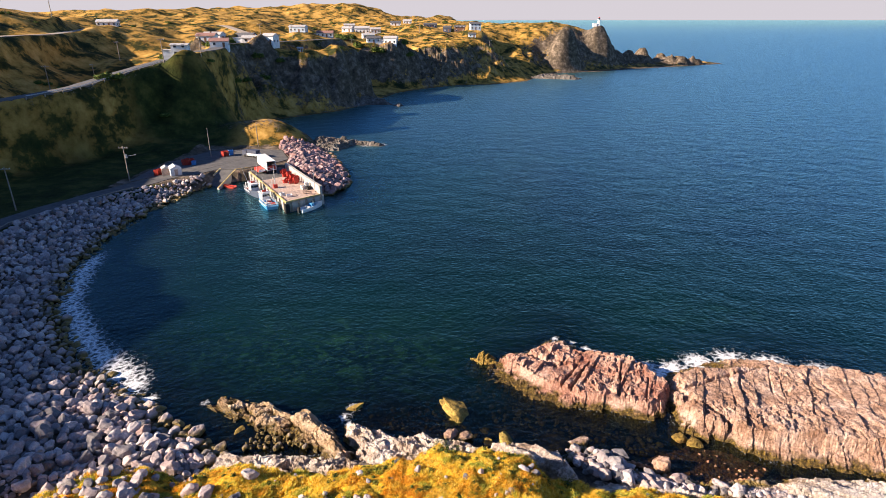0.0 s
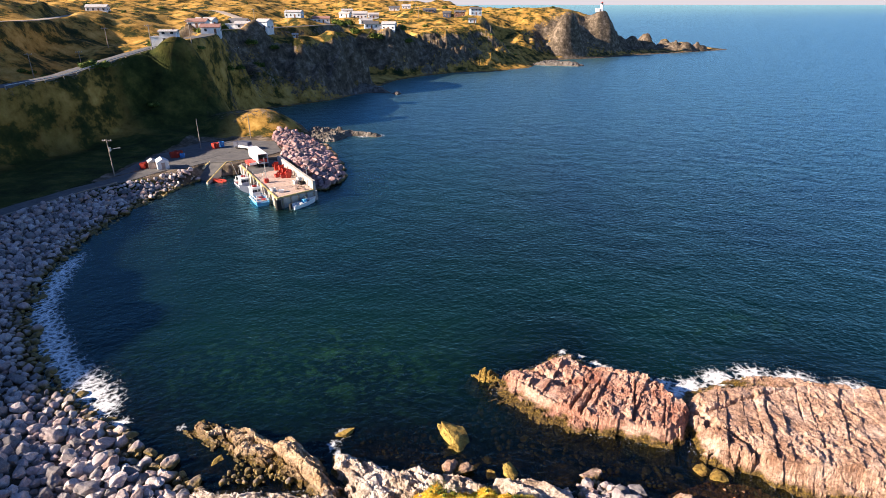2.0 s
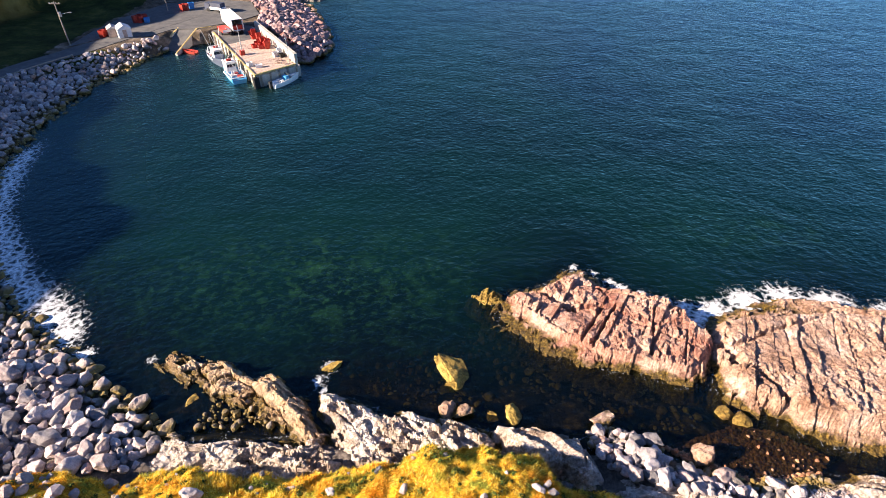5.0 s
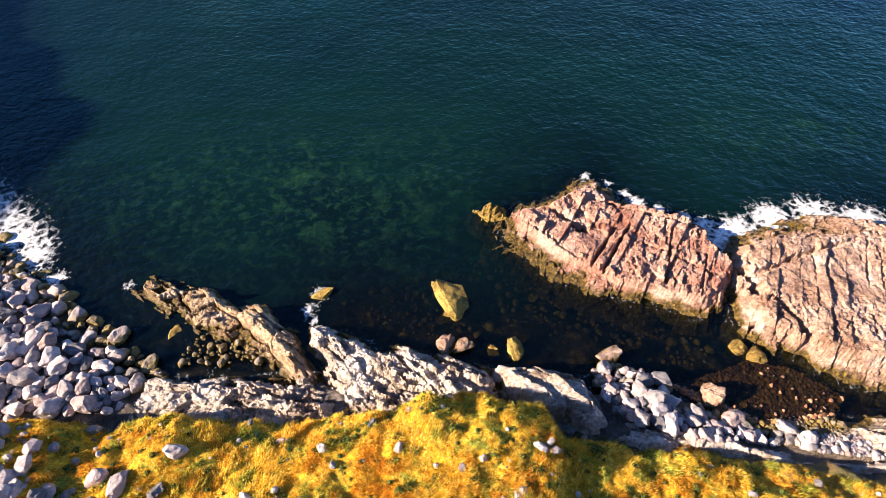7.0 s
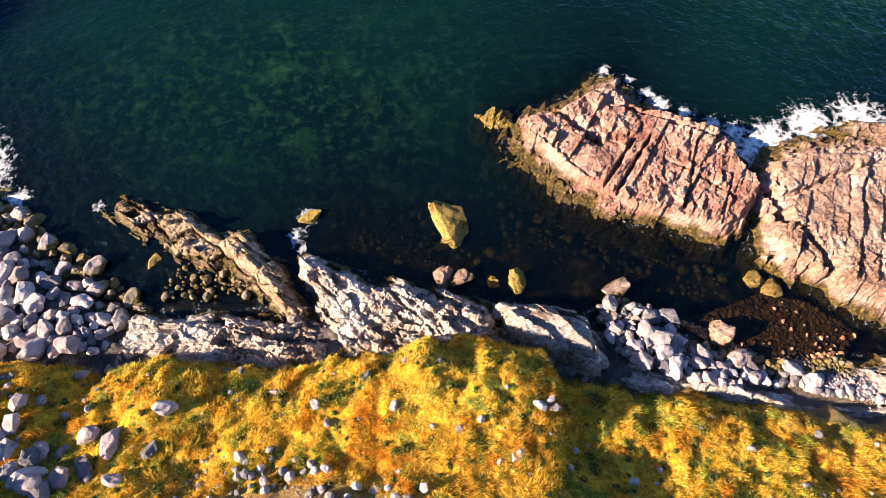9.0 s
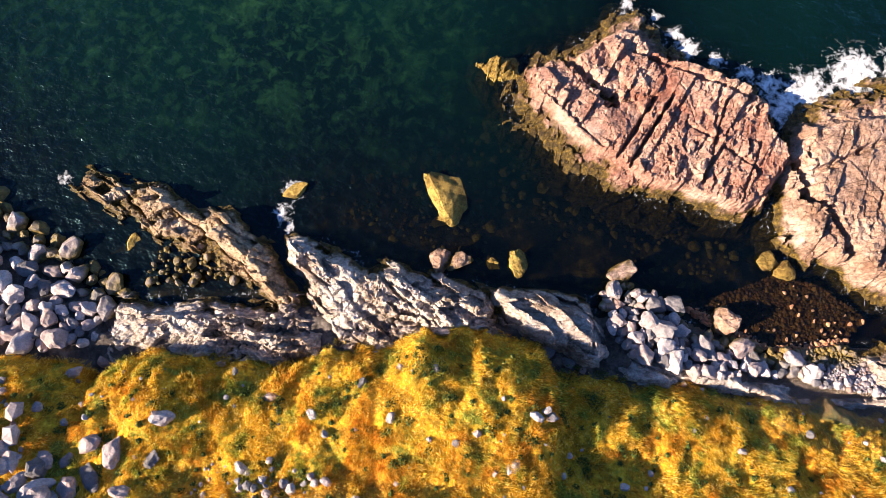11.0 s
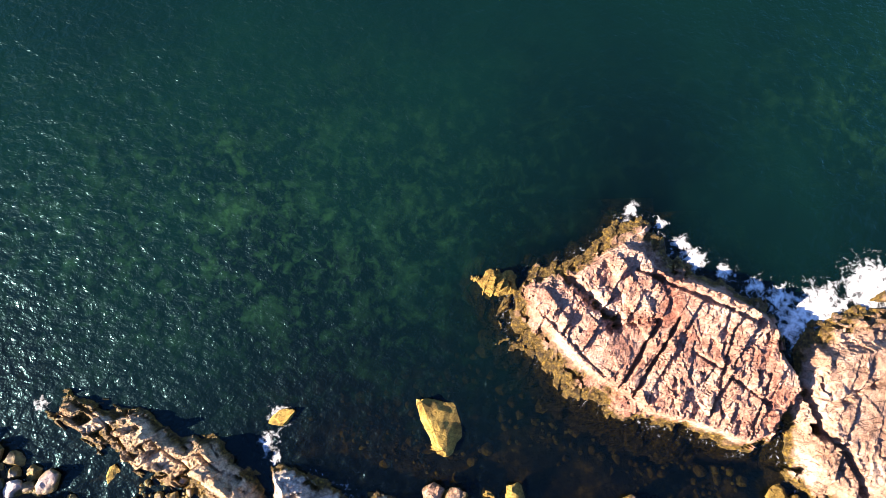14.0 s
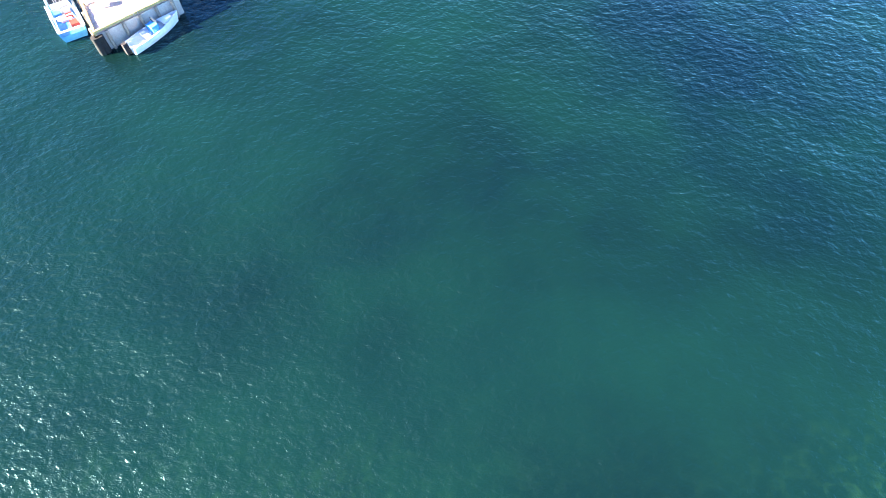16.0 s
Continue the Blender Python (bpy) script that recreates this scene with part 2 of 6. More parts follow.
M_BOULDER = boulder_material("boulder_stone", False)
M_BOULDERS = boulder_material("boulder_stones", True)
M_ARMOUR = boulder_material("pink_armour_stone", True, (0.85, 0.66, 0.66))
M_ARMOUR_ONE = boulder_material("pink_armour_boulder", False, (0.85, 0.66, 0.66))
M_COBBLE = boulder_material("orange_cobbles", True, (0.95, 0.54, 0.28), False)

# ground: turf, bare stone, gravel and seabed on one sheet
a = Mat("ground_cover", 0.95, 0.1)
gold = a.ramp(a.noise(1.3, 8, 0.75), (0.34, (0.16, 0.09, 0.015)), (0.47, (0.52, 0.27, 0.02)), (0.56, (0.76, 0.45, 0.03)), (0.68, (0.88, 0.62, 0.08)))
green = a.ramp(a.noise(1.8, 8, 0.75), (0.36, (0.03, 0.045, 0.01)), (0.52, (0.14, 0.16, 0.025)), (0.66, (0.40, 0.38, 0.06)))
near_turf = a.mix(a.ramp(a.noise(0.45, 7, 0.72), (0.53, 0.0), (0.62, 1.0)), a.mix(a.ramp(a.noise(0.21, 5, 0.65, a.stretch(1, 1, 1, 40)), (0.56, 0.0), (0.66, 0.7)), gold, (0.55, 0.22, 0.02)), green)
heath = a.ramp(a.noise(0.11, 7, 0.68), (0.36, (0.018, 0.026, 0.009)), (0.45, (0.07, 0.06, 0.014)), (0.51, (0.34, 0.19, 0.04)), (0.66, (0.58, 0.35, 0.10)))
# green growth on the bank with its shade put into the colour
shaded_slope_green = a.ramp(a.noise(0.13, 9, 0.72), (0.34, (0.012, 0.018, 0.006)), (0.52, (0.04, 0.05, 0.012)), (0.68, (0.11, 0.10, 0.025)))
heath = a.mix(a.attr("bank"), heath, shaded_slope_green)
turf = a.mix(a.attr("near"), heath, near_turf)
stone = a.ramp(a.noise(0.3, 9, 0.75), (0.34, (0.035, 0.03, 0.024)), (0.5, (0.11, 0.085, 0.06)), (0.66, (0.28, 0.22, 0.17)))
shelf = a.ramp(a.noise(0.9, 8, 0.7), (0.3, (0.035, 0.03, 0.028)), (0.48, (0.09, 0.075, 0.065)), (0.66, (0.24, 0.20, 0.17)))
stone = a.mix(a.attr("near"), stone, shelf)
tilt_z = a.node("SeparateXYZ", {0: a.node("NewGeometry").outputs["True Normal"]}).outputs[2]
crags = a.math("MULTIPLY", a.ramp(tilt_z, (0.5, 0.45), (0.7, 0.0)), a.attr("wild"))
edge = a.math("ADD", a.math("ADD", a.attr("rock"), crags), a.math("MULTIPLY", a.math("SUBTRACT", a.noise(0.55, 6, 0.7), 0.5), 1.1))
col = a.mix(a.ramp(edge, (0.42, 0.0), (0.56, 1.0)), turf, stone)
peb = a.mix(a.voro(7.5, "Color"), (0.36, 0.22, 0.12), (0.50, 0.40, 0.30))
peb = a.mix(1.0, a.mix(0.7, peb, (0.42, 0.33, 0.26)), a.ramp(a.voro(7.5, feature="DISTANCE_TO_EDGE"), (0.0, 0.25), (0.16, 1.0)), "MULTIPLY")
col = a.mix(a.attr("gravel"), col, peb)
bed = a.ramp(a.noise(0.55, 7, 0.7), (0.38, (0.015, 0.012, 0.007)), (0.52, (0.08, 0.055, 0.018)), (0.66, (0.36, 0.22, 0.05)))
wet = a.math("SUBTRACT", 1.0, a.math("MULTIPLY", a.math("ADD", a.z(), 0.5), 1.3, True), True)
col = a.mix(wet, col, a.mix(a.attr("gravel"), bed, (0.12, 0.06, 0.025)))
hh = a.math("ADD", a.noise(1.6, 8, 0.7), a.math("MULTIPLY", a.noise(0.25, 5, 0.6), 2.0))
hh = a.math("ADD", hh, a.math("MULTIPLY", a.attr("gravel"), a.ramp(a.voro(7.5, feature="DISTANCE_TO_EDGE"), (0.0, 0.0), (0.25, 1.2))))
M_GROUND = a.done(col, a.bump(hh, 0.25))

# water: gloss over a tinted body that clears in the shallows; foam lies on it
a = Mat("sea_water", 0.2)
far = a.node("Mapping", {"Vector": a.place(), "Rotation": (0, 0, radians(-52)), "Scale": (0.72, 1.0, 1.0)}).outputs[0]
w1 = a.noise(1.15, 3, 0.55, far, 0.2)
w2 = a.noise(0.16, 3, 0.5, far, 0.3)
w3 = a.noise(2.6, 2, 0.5, far)
hgt = a.math("ADD", a.math("MULTIPLY", w1, 1.0), a.math("ADD", a.math("MULTIPLY", w2, 1.9), a.math("MULTIPLY", w3, 0.2)))
nrm = a.bump(hgt, 0.26)
deep = a.attr("deep")
murk = a.noise(0.045, 5, 0.6)
spots = a.ramp(a.noise(0.30, 5, 0.62, distort=0.6), (0.52, 0.0), (0.68, 1.0))
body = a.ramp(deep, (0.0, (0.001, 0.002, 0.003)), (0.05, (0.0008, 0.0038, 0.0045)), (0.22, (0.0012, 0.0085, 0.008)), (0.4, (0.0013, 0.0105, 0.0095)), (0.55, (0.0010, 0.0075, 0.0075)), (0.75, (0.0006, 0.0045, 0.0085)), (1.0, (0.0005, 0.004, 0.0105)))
fine_spots = a.ramp(a.noise(0.95, 5, 0.62, distort=0.4), (0.5, 0.0), (0.66, 1.0))
spots = a.math("MULTIPLY", a.math("ADD", spots, fine_spots), 0.6)
weedy = a.mix(a.math("MULTIPLY", spots, a.attr("reef"), True), body, (0.011, 0.040, 0.017))
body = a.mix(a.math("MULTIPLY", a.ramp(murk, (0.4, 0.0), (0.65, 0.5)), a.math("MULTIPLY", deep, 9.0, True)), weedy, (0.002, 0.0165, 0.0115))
dif = a.node("BsdfDiffuse", {"Color": body}).outputs[0]
clear = a.node("BsdfTransparent", {"Color": (0.26, 0.27, 0.20)}).outputs[0]
under = a.node("MixShader", {0: a.attr("murky"), 1: clear, 2: dif}).outputs[0]
gloss = a.node("BsdfGlossy", {"Color": (0.46, 0.88, 1.0), "Roughness": a.math("ADD", 0.26, a.math("MULTIPLY", deep, 0.08)), "Normal": nrm}).outputs[0]
facing = a.node("LayerWeight", {"Blend": 0.5, "Normal": nrm}).outputs["Facing"]
fres = a.math("ADD", 0.021, a.math("MULTIPLY", a.math("POWER", facing, 5.0), 0.97))
wat = a.node("MixShader", {0: fres, 1: under, 2: gloss}).outputs[0]
fo = a.attr("foam")
lace = a.math("SUBTRACT", 1.0, a.math("MULTIPLY", a.voro(0.9, feature="DISTANCE_TO_EDGE", vec=a.node("Vector" "Math", {0: a.place(), 1: a.node("TexNoise", {"Vector": a.place(), "Scale": 0.8, "Detail": 4.0}).outputs["Color"]}).outputs[0]), 3.0, True))
ff = a.math("ADD", fo, a.math("MULTIPLY", a.math("SUBTRACT", a.noise(1.9, 9, 0.78, distort=1.2), 0.5), 2.0))
ff = a.math("ADD", ff, a.math("MULTIPLY", a.math("SUBTRACT", lace, 0.5), 0.35))
ff = a.math("MULTIPLY", a.ramp(ff, (0.5, 0.0), (1.0, 1.0)), a.math("MULTIPLY", fo, 5.0, True))
foam = a.node("BsdfDiffuse", {"Color": (0.80, 0.82, 0.84)}).outputs[0]
a.t.links.new(a.node("MixShader", {0: ff, 1: wat, 2: foam}).outputs[0], a.t.nodes["Material Output"].inputs[0])
M_WATER = a.m

a = Mat("asphalt", 0.9, 0.2)
M_ROAD = a.done(a.ramp(a.noise(0.5, 7, 0.7), (0.3, (0.07, 0.07, 0.075)), (0.65, (0.14, 0.135, 0.13))), a.bump(a.noise(6, 5), 0.02))
a = Mat("gravel_road", 0.95, 0.1)
M_TRACK = a.done(a.ramp(a.noise(0.8, 7, 0.7), (0.3, (0.26, 0.21, 0.16)), (0.65, (0.42, 0.36, 0.29))), a.bump(a.noise(5, 5), 0.03))
a = Mat("concrete", 0.9, 0.2)
M_CONC = a.done(a.mix(1.0, a.ramp(a.noise(0.6, 7, 0.7), (0.3, (0.34, 0.31, 0.27)), (0.65, (0.52, 0.48, 0.43))), a.ramp(a.noise(6, 4), (0.3, 0.85), (0.7, 1.05)), "MULTIPLY"), a.bump(a.noise(5, 6), 0.02))
M_WHITE = paint("white_siding", (0.78, 0.77, 0.76), 0.6, 0.12, 0.7)
M_PALEBLUE = paint("pale_blue_siding", (0.50, 0.58, 0.66), 0.6, 0.15, 0.7)
M_NAVY = paint("dark_siding", (0.06, 0.07, 0.11), 0.6, 0.2, 0.7)
M_BROWN = paint("brown_siding", (0.20, 0.10, 0.06), 0.7, 0.2, 0.7)
M_ROOF = paint("dark_shingles", (0.10, 0.10, 0.11), 0.85, 0.35, 1.4)
M_ROOF_RED = paint("red_brown_shingles", (0.30, 0.16, 0.13), 0.85, 0.3, 1.4)
M_ROOF_PALE = paint("pale_shingles", (0.45, 0.43, 0.42), 0.85, 0.3, 1.4)
M_PANE = paint("window_glass", (0.03, 0.04, 0.05), 0.08, 0.1, 0.5)
M_POLE = paint("weathered_pole_wood", (0.30, 0.25, 0.20), 0.9, 0.3, 4.0)
M_PLANK = paint("wharf_timber", (0.50, 0.37, 0.30), 0.9, 0.35, 2.2)
M_BLACK = paint("black_rubber", (0.015, 0.015, 0.016), 0.8, 0.3, 3.0)
M_REDP = paint("red_plastic", (0.42, 0.04, 0.025), 0.5, 0.2, 2.0)
M_YELLOW = paint("yellow_paint", (0.44, 0.34, 0.14), 0.6, 0.3, 2.0)
M_BLUE = paint("boat_blue", (0.06, 0.26, 0.60), 0.4, 0.2, 1.5)
M_TEAL = paint("boat_teal", (0.07, 0.30, 0.55), 0.4, 0.2, 1.5)
M_STEEL = paint("galvanised_steel", (0.5, 0.5, 0.5), 0.45, 0.25, 4.0, 0.7)

# ---- the lie of the land ----
COAST = [(190, -60), (110, 30), (70, 41), (52, 44), (40, 45.5), (33, 46.5), (27, 46), (22, 48.6), (17, 50.5), (12, 50), (5, 51), (-3, 52.6),
         (-8.5, 54.6), (-9.8, 51), (-16, 50.2), (-25, 50.5), (-31.7, 54.4), (-35.6, 57.5), (-42, 61.6), (-54, 71), (-66, 85.5), (-72, 100),
         (-75, 119), (-75, 139), (-68.5, 160), (-62, 166), (-52, 173), (-44, 170), (-37, 156), (-31, 154), (-29, 163), (-32, 177), (-38, 192), (-43, 205), (-48, 216)]
FAR_COAST = [(-58, 231), (-76, 244), (-90, 262), (-77, 282), (-55, 306), (-44, 330), (-31, 384), (-15, 408), (7, 430), (36, 438), (66, 464),
             (79, 498), (101, 532), (144, 551), (190, 583), (240, 611), (300, 648), (306, 653), (285, 668), (230, 655), (180, 650), (130, 690), (85, 770), (60, 900),
             (-60, 1150), (-900, 1200), (-900, -400), (190, -400)]
LAND = COAST + FAR_COAST
# plateau height, flat strip along the shore, and breadth of the slope
HILLS = [(-126, 150, 24, 25, 40), (-126, 195, 27, 25, 48), (-95, 228, 31, 8, 52), (-105, 275, 34, 2, 30), (-70, 345, 30, 1, 24), (-42, 400, 31, 1, 26),
         (0, 455, 30, 1, 34), (45, 470, 30, 1, 42), (85, 535, 35, 1, 40), (125, 585, 41, 2, 42), (155, 598, 40, 2, 38), (190, 615, 15, 1, 30), (240, 632, 8, 1, 24), (290, 655, 3.5, 1, 14), (310, 660, 2, 1, 14),
         (-60, 500, 36, 5, 60), (-20, 580, 39, 5, 60), (40, 540, 37, 5, 60)]
FAR_HILLS = [(-130, 745, 58, 5, 60), (-230, 770, 54, 5, 60), (-285, 650, 53, 5, 60), (-195, 275, 50, 20, 70), (-240, 385, 47, 20, 60), (-16, 760, 46, 5, 60),
             (-172, 215, 39, 20, 70), (-155, 160, 46, 20, 60), (-124, 100, 42, 26, 44), (-135, 42, 47.2, 30, 50), (-102, 4, 36, 26, 50), (-150, 450, 42, 5, 60), (-40, 0, 16, 14, 40), (40, 0, 14, 10, 30), (120, -20, 16, 5, 40)]
PADS = [(-100, 231, 34.4), (-100, 272, 31.2), (-98, 315, 30.2), (-112, 295, 37), (-104, 318, 38.3), (-48, 420, 29.8), (-36, 422, 30.4), (-63, 478, 34.2), (-70, 465, 36), (-12, 575, 37.4),
        (9, 545, 33.8), (27, 535, 36.5), (24, 505, 31.2), (-47, 610, 39), (-58, 436, 32), (-82, 425, 32.8), (-99, 420, 36.8), (-37, 640, 40.5), (150, 592, 37.6), (112, 552, 37.5)]
LOWER_ROAD = [(-96, 90, 3.4), (-98, 119, 3.2), (-94, 130, 3.1), (-89, 142, 3), (-82, 155, 2.9), (-75, 170, 2.8), (-68, 183, 2.8)]
UPPER_ROAD = [(-150, 120, 22), (-134, 160, 22.5), (-126, 174, 23.4), (-120, 191, 24.3), (-115, 211, 27.2), (-108, 228, 30), (-100, 243, 32.6), (-98, 262, 33), (-108, 290, 34), (-96, 340, 33), (-70, 400, 33)]
FAR_ROAD = [(-165, 195, 38.4), (-170, 240, 38.9), (-172, 268, 38.8), (-196, 350, 40.5), (-210, 400, 42), (-150, 420, 41), (-100, 345, 34)]
TURF_X = [-60, -46, -40, -36, -32.5, -27.9, -25, -23.4, -20.5, -18.4, -15, -11, -9.2, -7.4, -3.5, -0.3, 2.5, 5.9, 8.3, 9.1, 9.8, 12.7, 16.5, 18.7, 22.7, 27, 31, 34, 45, 60, 120]
TURF_Y = [15, 32, 40, 44.5, 45.6, 44.9, 43.6, 45.3, 46, 45.4, 44.9, 45.5, 45.0, 46.4, 46.6, 47.7, 47.2, 47.4, 46.6, 45, 43.8, 43.7, 43.5, 43.8, 42.5, 42.1, 41.8, 41.2, 39.5, 37, 10]
ISLET_A = [(7.6, 69.1), (8.7, 70.2), (9.8, 70.9), (11.7, 71.4), (14.4, 72.9), (15.8, 74.5), (18.4, 74.6), (19.4, 73.2), (20.2, 71.6), (22.0, 69.9), (24.0, 69.3), (25.7, 68.9), (27.3, 67.9), (27.5, 66.8), (29.4, 62.7),
           (29.9, 61.3), (28.7, 59.0), (26.8, 57.1), (24.3, 56.3), (22.3, 57.1), (19.4, 57.9), (17.0, 58.4), (15.0, 59.2), (12.1, 60.4), (9.5, 62.9), (7.0, 65.5), (5.9, 67.3)]
ISLET_B = [(29.9, 64.6), (31.8, 66.6), (35.8, 67.4), (39, 67.8), (43, 68.2), (48, 68.1), (52, 65.8), (58, 63), (66, 58), (70, 50), (60, 45.5), (50, 46.2), (43, 47.9), (40.5, 48.6), (36.5, 49.4),
           (34.5, 49.9), (32.7, 52.0), (29, 53.6), (27.4, 56.2), (28.4, 59.2), (29.2, 62.0)]


def land_height(x, y):
    """Height of ground and seabed, distance inland, and the cover: stone, near turf, bank coloured as shaded, gravel.
    """
    d = inland(x, y, LAND)
    wide = smooth((d - 20) / 20) * 14
    dw = inland(x + fbm(x, y, 38, 3, 101) * wide, y + fbm(x, y, 38, 3, 102) * wide, LAND)
    south = 1 - smooth((y - 245) / 25)
    dw = dw * (1 - south) + south * np.minimum(dw, soft_inland(x, y, COAST + FAR_COAST[:6], 0.075) + 4)
    wsum, p, d0, w = 0.0, 0.0, 0.0, 0.0
    for hx, hy, hp, hd, hw in HILLS + FAR_HILLS:
        k = 1.0 / ((x - hx) ** 2 + (y - hy) ** 2 + 15.0 ** 2) ** 1.6
        wsum, p, d0, w = wsum + k, p + k * hp, d0 + k * hd, w + k * hw
    p, d0, w = p / wsum, d0 / wsum, w / wsum
    far = smooth((y - 225) / 30)
    di = dw + (fbm(x, y, 55, 4, 3) * 34 - np.abs(fbm(x, y, 24, 4, 23)) * 34 + 7) * far * smooth(d / 6) * smooth((24 - w) / 20 + 1) + fbm(x, y, 30, 4, 31) * 16 * (1 - far) * smooth((d - 24) / 12)
    s = smooth((di - d0) / w) * (1 - 0.42 * far) + far * 0.42 * smooth((di - d0) / (w * 1.9))
    strip = np.minimum(3.0, 0.2 * np.maximum(d, 0)) * smooth(d / 2 + 0.5)
    crag = np.abs(fbm(x, y, 14, 4, 11))
    steep = 4 * s * (1 - s) * smooth((w * 1.25 - di + d0) / w * 2) * smooth(40 / w - 0.4) * smooth((y - 225) / 30)
    h = strip + (p - strip) * s + s * (fbm(x, y, 70, 5, 5) * 6.5 + fbm(x, y, 27, 3, 7) * 4.5 * far + fbm(x, y, 11, 3, 8) * 1.6) - steep * (crag * 9 + np.abs(fbm(x, y, 24, 3, 12)) * 12 - 3)
    for px, py, pz in PADS:
        k = np.exp(-(((x - px) ** 2 + (y - py) ** 2) / 14.0 ** 2) ** 1.5) * smooth(d / 14)
        h = h * (1 - k) + pz * k
    h = h + steep * (np.floor(fbm(x, y, 9, 3, 21) * 8) * 0.9)
    knob = np.exp(-(((x + 70) / 18) ** 2 + ((y - 219) / 10.5) ** 2) ** 1.5)
    h = h * (1 - knob) + knob * (9.5 + fbm(x, y, 8, 3, 2))
    yard = smooth((inland(x, y, [(-90, 150), (-66, 158), (-50, 172), (-40, 160), (-33, 157), (-48, 190), (-62, 203), (-84, 200)]) + 2) / 4)
    h = h * (1 - yard) + 2.7 * yard
    cut = smooth((inland(x, y, [(-70.2, 154), (-63.4, 153), (-62.6, 169.9), (-67.6, 170.3)]) + 0.2) / 0.8)
    h = h * (1 - cut) + cut * (-1.5 + (y - 158) * 0.3)
    road_near = np.full(np.shape(x), 99.0)
    for line, half in ((LOWER_ROAD, 3.2), (UPPER_ROAD, 3.4), (FAR_ROAD, 3.0)):
        rd, rz = along(x, y, line)
        k = smooth((half + 5 - rd) / 5)
        h = h * (1 - k) + rz * k
        road_near = np.minimum(road_near, rd)
    stone = clampf(0.12 + steep * 0.5 * smooth((y - 235) / 30) + smooth((5 - d) / 4) * 0.4 + knob * 0.38)
    stone = np.maximum(stone, smooth((24 - d) / 4) * smooth((150 - y) / 20) * 0.9)
    stone = np.where(road_near < 5, 0.35, stone)
    stone = np.where(yard > 0.15, 0.8, stone)
    stone = np.where((x > 70) & (road_near > 5), clampf(stone + 0.28 * smooth((x - 70) / 40)), stone)
    # the foreground: rock shelf and turf bank
    fg = smooth((x + 44) / 6) * smooth((66 - y) / 4)
    te = np.interp(x, TURF_X, TURF_Y) + fbm(x, y, 3, 4, 40, 0.6) * 1.1 + 0.45
    inl = te - y
    edge_h = np.interp(x, [-40, -33, -28, -24, -20, -8, 0, 6, 9, 10.6, 60], [1.6, 3.4, 3.2, 2.7, 3.0, 3.5, 3.7, 3.7, 3.0, 2.3, 1.9])
    edge_h = edge_h + (np.interp(x, [-40, -20, 8, 14], [2.2, 2.6, 3.0, 2.6]) - edge_h) * smooth((inl - 4) / 8)
    turf = edge_h * (0.55 * smooth(inl / 1.6) + 0.45 * smooth(inl / 4.0)) + 0.25 * clampf(inl, 0, 14) + 0.45 * clampf(37.6 - y, 0, 5) + smooth(inl / 2) * (fbm(x, y, 7, 3, 50) * 0.9 + fbm(x, y, 1.3, 4, 51, 0.65) * 0.28)
    turf = turf - smooth((x - 9.5) / 2) * smooth((inl) / 4) * 0.2
    gap, rnd, du, dv = cells(x, y, 3.6, 1.5, -28 + 8 * np.sin(x * 0.1).mean(), 61)
    g2, r2, du2, dv2 = cells(x + fbm(x, y, 2, 2, 9), y, 1.1, 0.55, -35, 71)
    bare = smooth((x + 29) / 4) * smooth((30 - x) / 16)
    relief = (rnd - 0.45) * 1.5 + dv * 0.9 + (r2 - 0.5) * 0.42 + dv2 * 0.25 - smooth((0.16 - gap) / 0.14) * 0.45 - smooth((0.14 - g2) / 0.12) * 0.12
    rock = np.minimum(1.0, 0.3 * np.maximum(d, 0)) * smooth(d / 2.5) + bare * smooth((d + 0.4) / 1.4) * smooth((1.2 - inl) / 1.2) * (relief * 0.3 - 0.2)
    hf = rock + np.maximum(turf, 0)
    bed = -0.7 - 0.16 * np.minimum(-d, 30) + fbm(x, y, 5, 4, 33) * 1.1
    shore = smooth((d + 1.5) / 1.5)
    hf = hf * shore + bed * (1 - shore)
    h = np.where(d > 0, h, bed * smooth(-d / 1.5))
    h = h * (1 - fg) + hf * fg
    stone = stone * (1 - fg) + fg * (1 - smooth((inl + 0.3) / 1.3))
    near = fg * smooth((y - 0) / 10)
    cove = np.exp(-(((x - 34) / 8) ** 2 + ((y - 45.5) / 4.2) ** 2)) + 0.5 * np.exp(-(((x + 8) / 8) ** 2 + ((y - 35.0) / 2.0) ** 2))
    # mask of the shore hillside that takes the shade-darkened greens
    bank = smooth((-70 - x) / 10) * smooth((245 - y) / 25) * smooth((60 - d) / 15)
    gravel = clampf(cove * 1.5) * fg
    wild = smooth((y - 285) / 60)
    return h, d, stone, near, bank, gravel, wild


def spans(*runs):
    out = []
    for a0, b0, st in runs:
        out.append(np.arange(a0, b0 - 1e-6, st))
    return np.concatenate(out + [np.array([runs[-1][1]])])


gx = spans((-430, -240, 4.0), (-240, -110, 2.2), (-110, -46, 1.25), (-46, 48, 0.25), (48, 60, 0.6), (60, 320, 2.0), (320, 340, 5.0))
gy = spans((-120, 33, 3.4), (33, 52, 0.25), (52, 60, 0.5), (60, 240, 1.25), (240, 560, 2.0), (560, 830, 3.4))
X, Y = np.meshgrid(gx, gy)
H, D, STONE, NEAR, BANK, GRAVEL, WILD = land_height(X, Y)
faces = grid_faces(len(gx), len(gy), D > -26)
verts, faces, used = compact(np.stack([X, Y, H], -1).reshape(-1, 3), faces)
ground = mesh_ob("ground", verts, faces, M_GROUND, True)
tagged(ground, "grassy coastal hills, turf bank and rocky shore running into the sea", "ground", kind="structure")
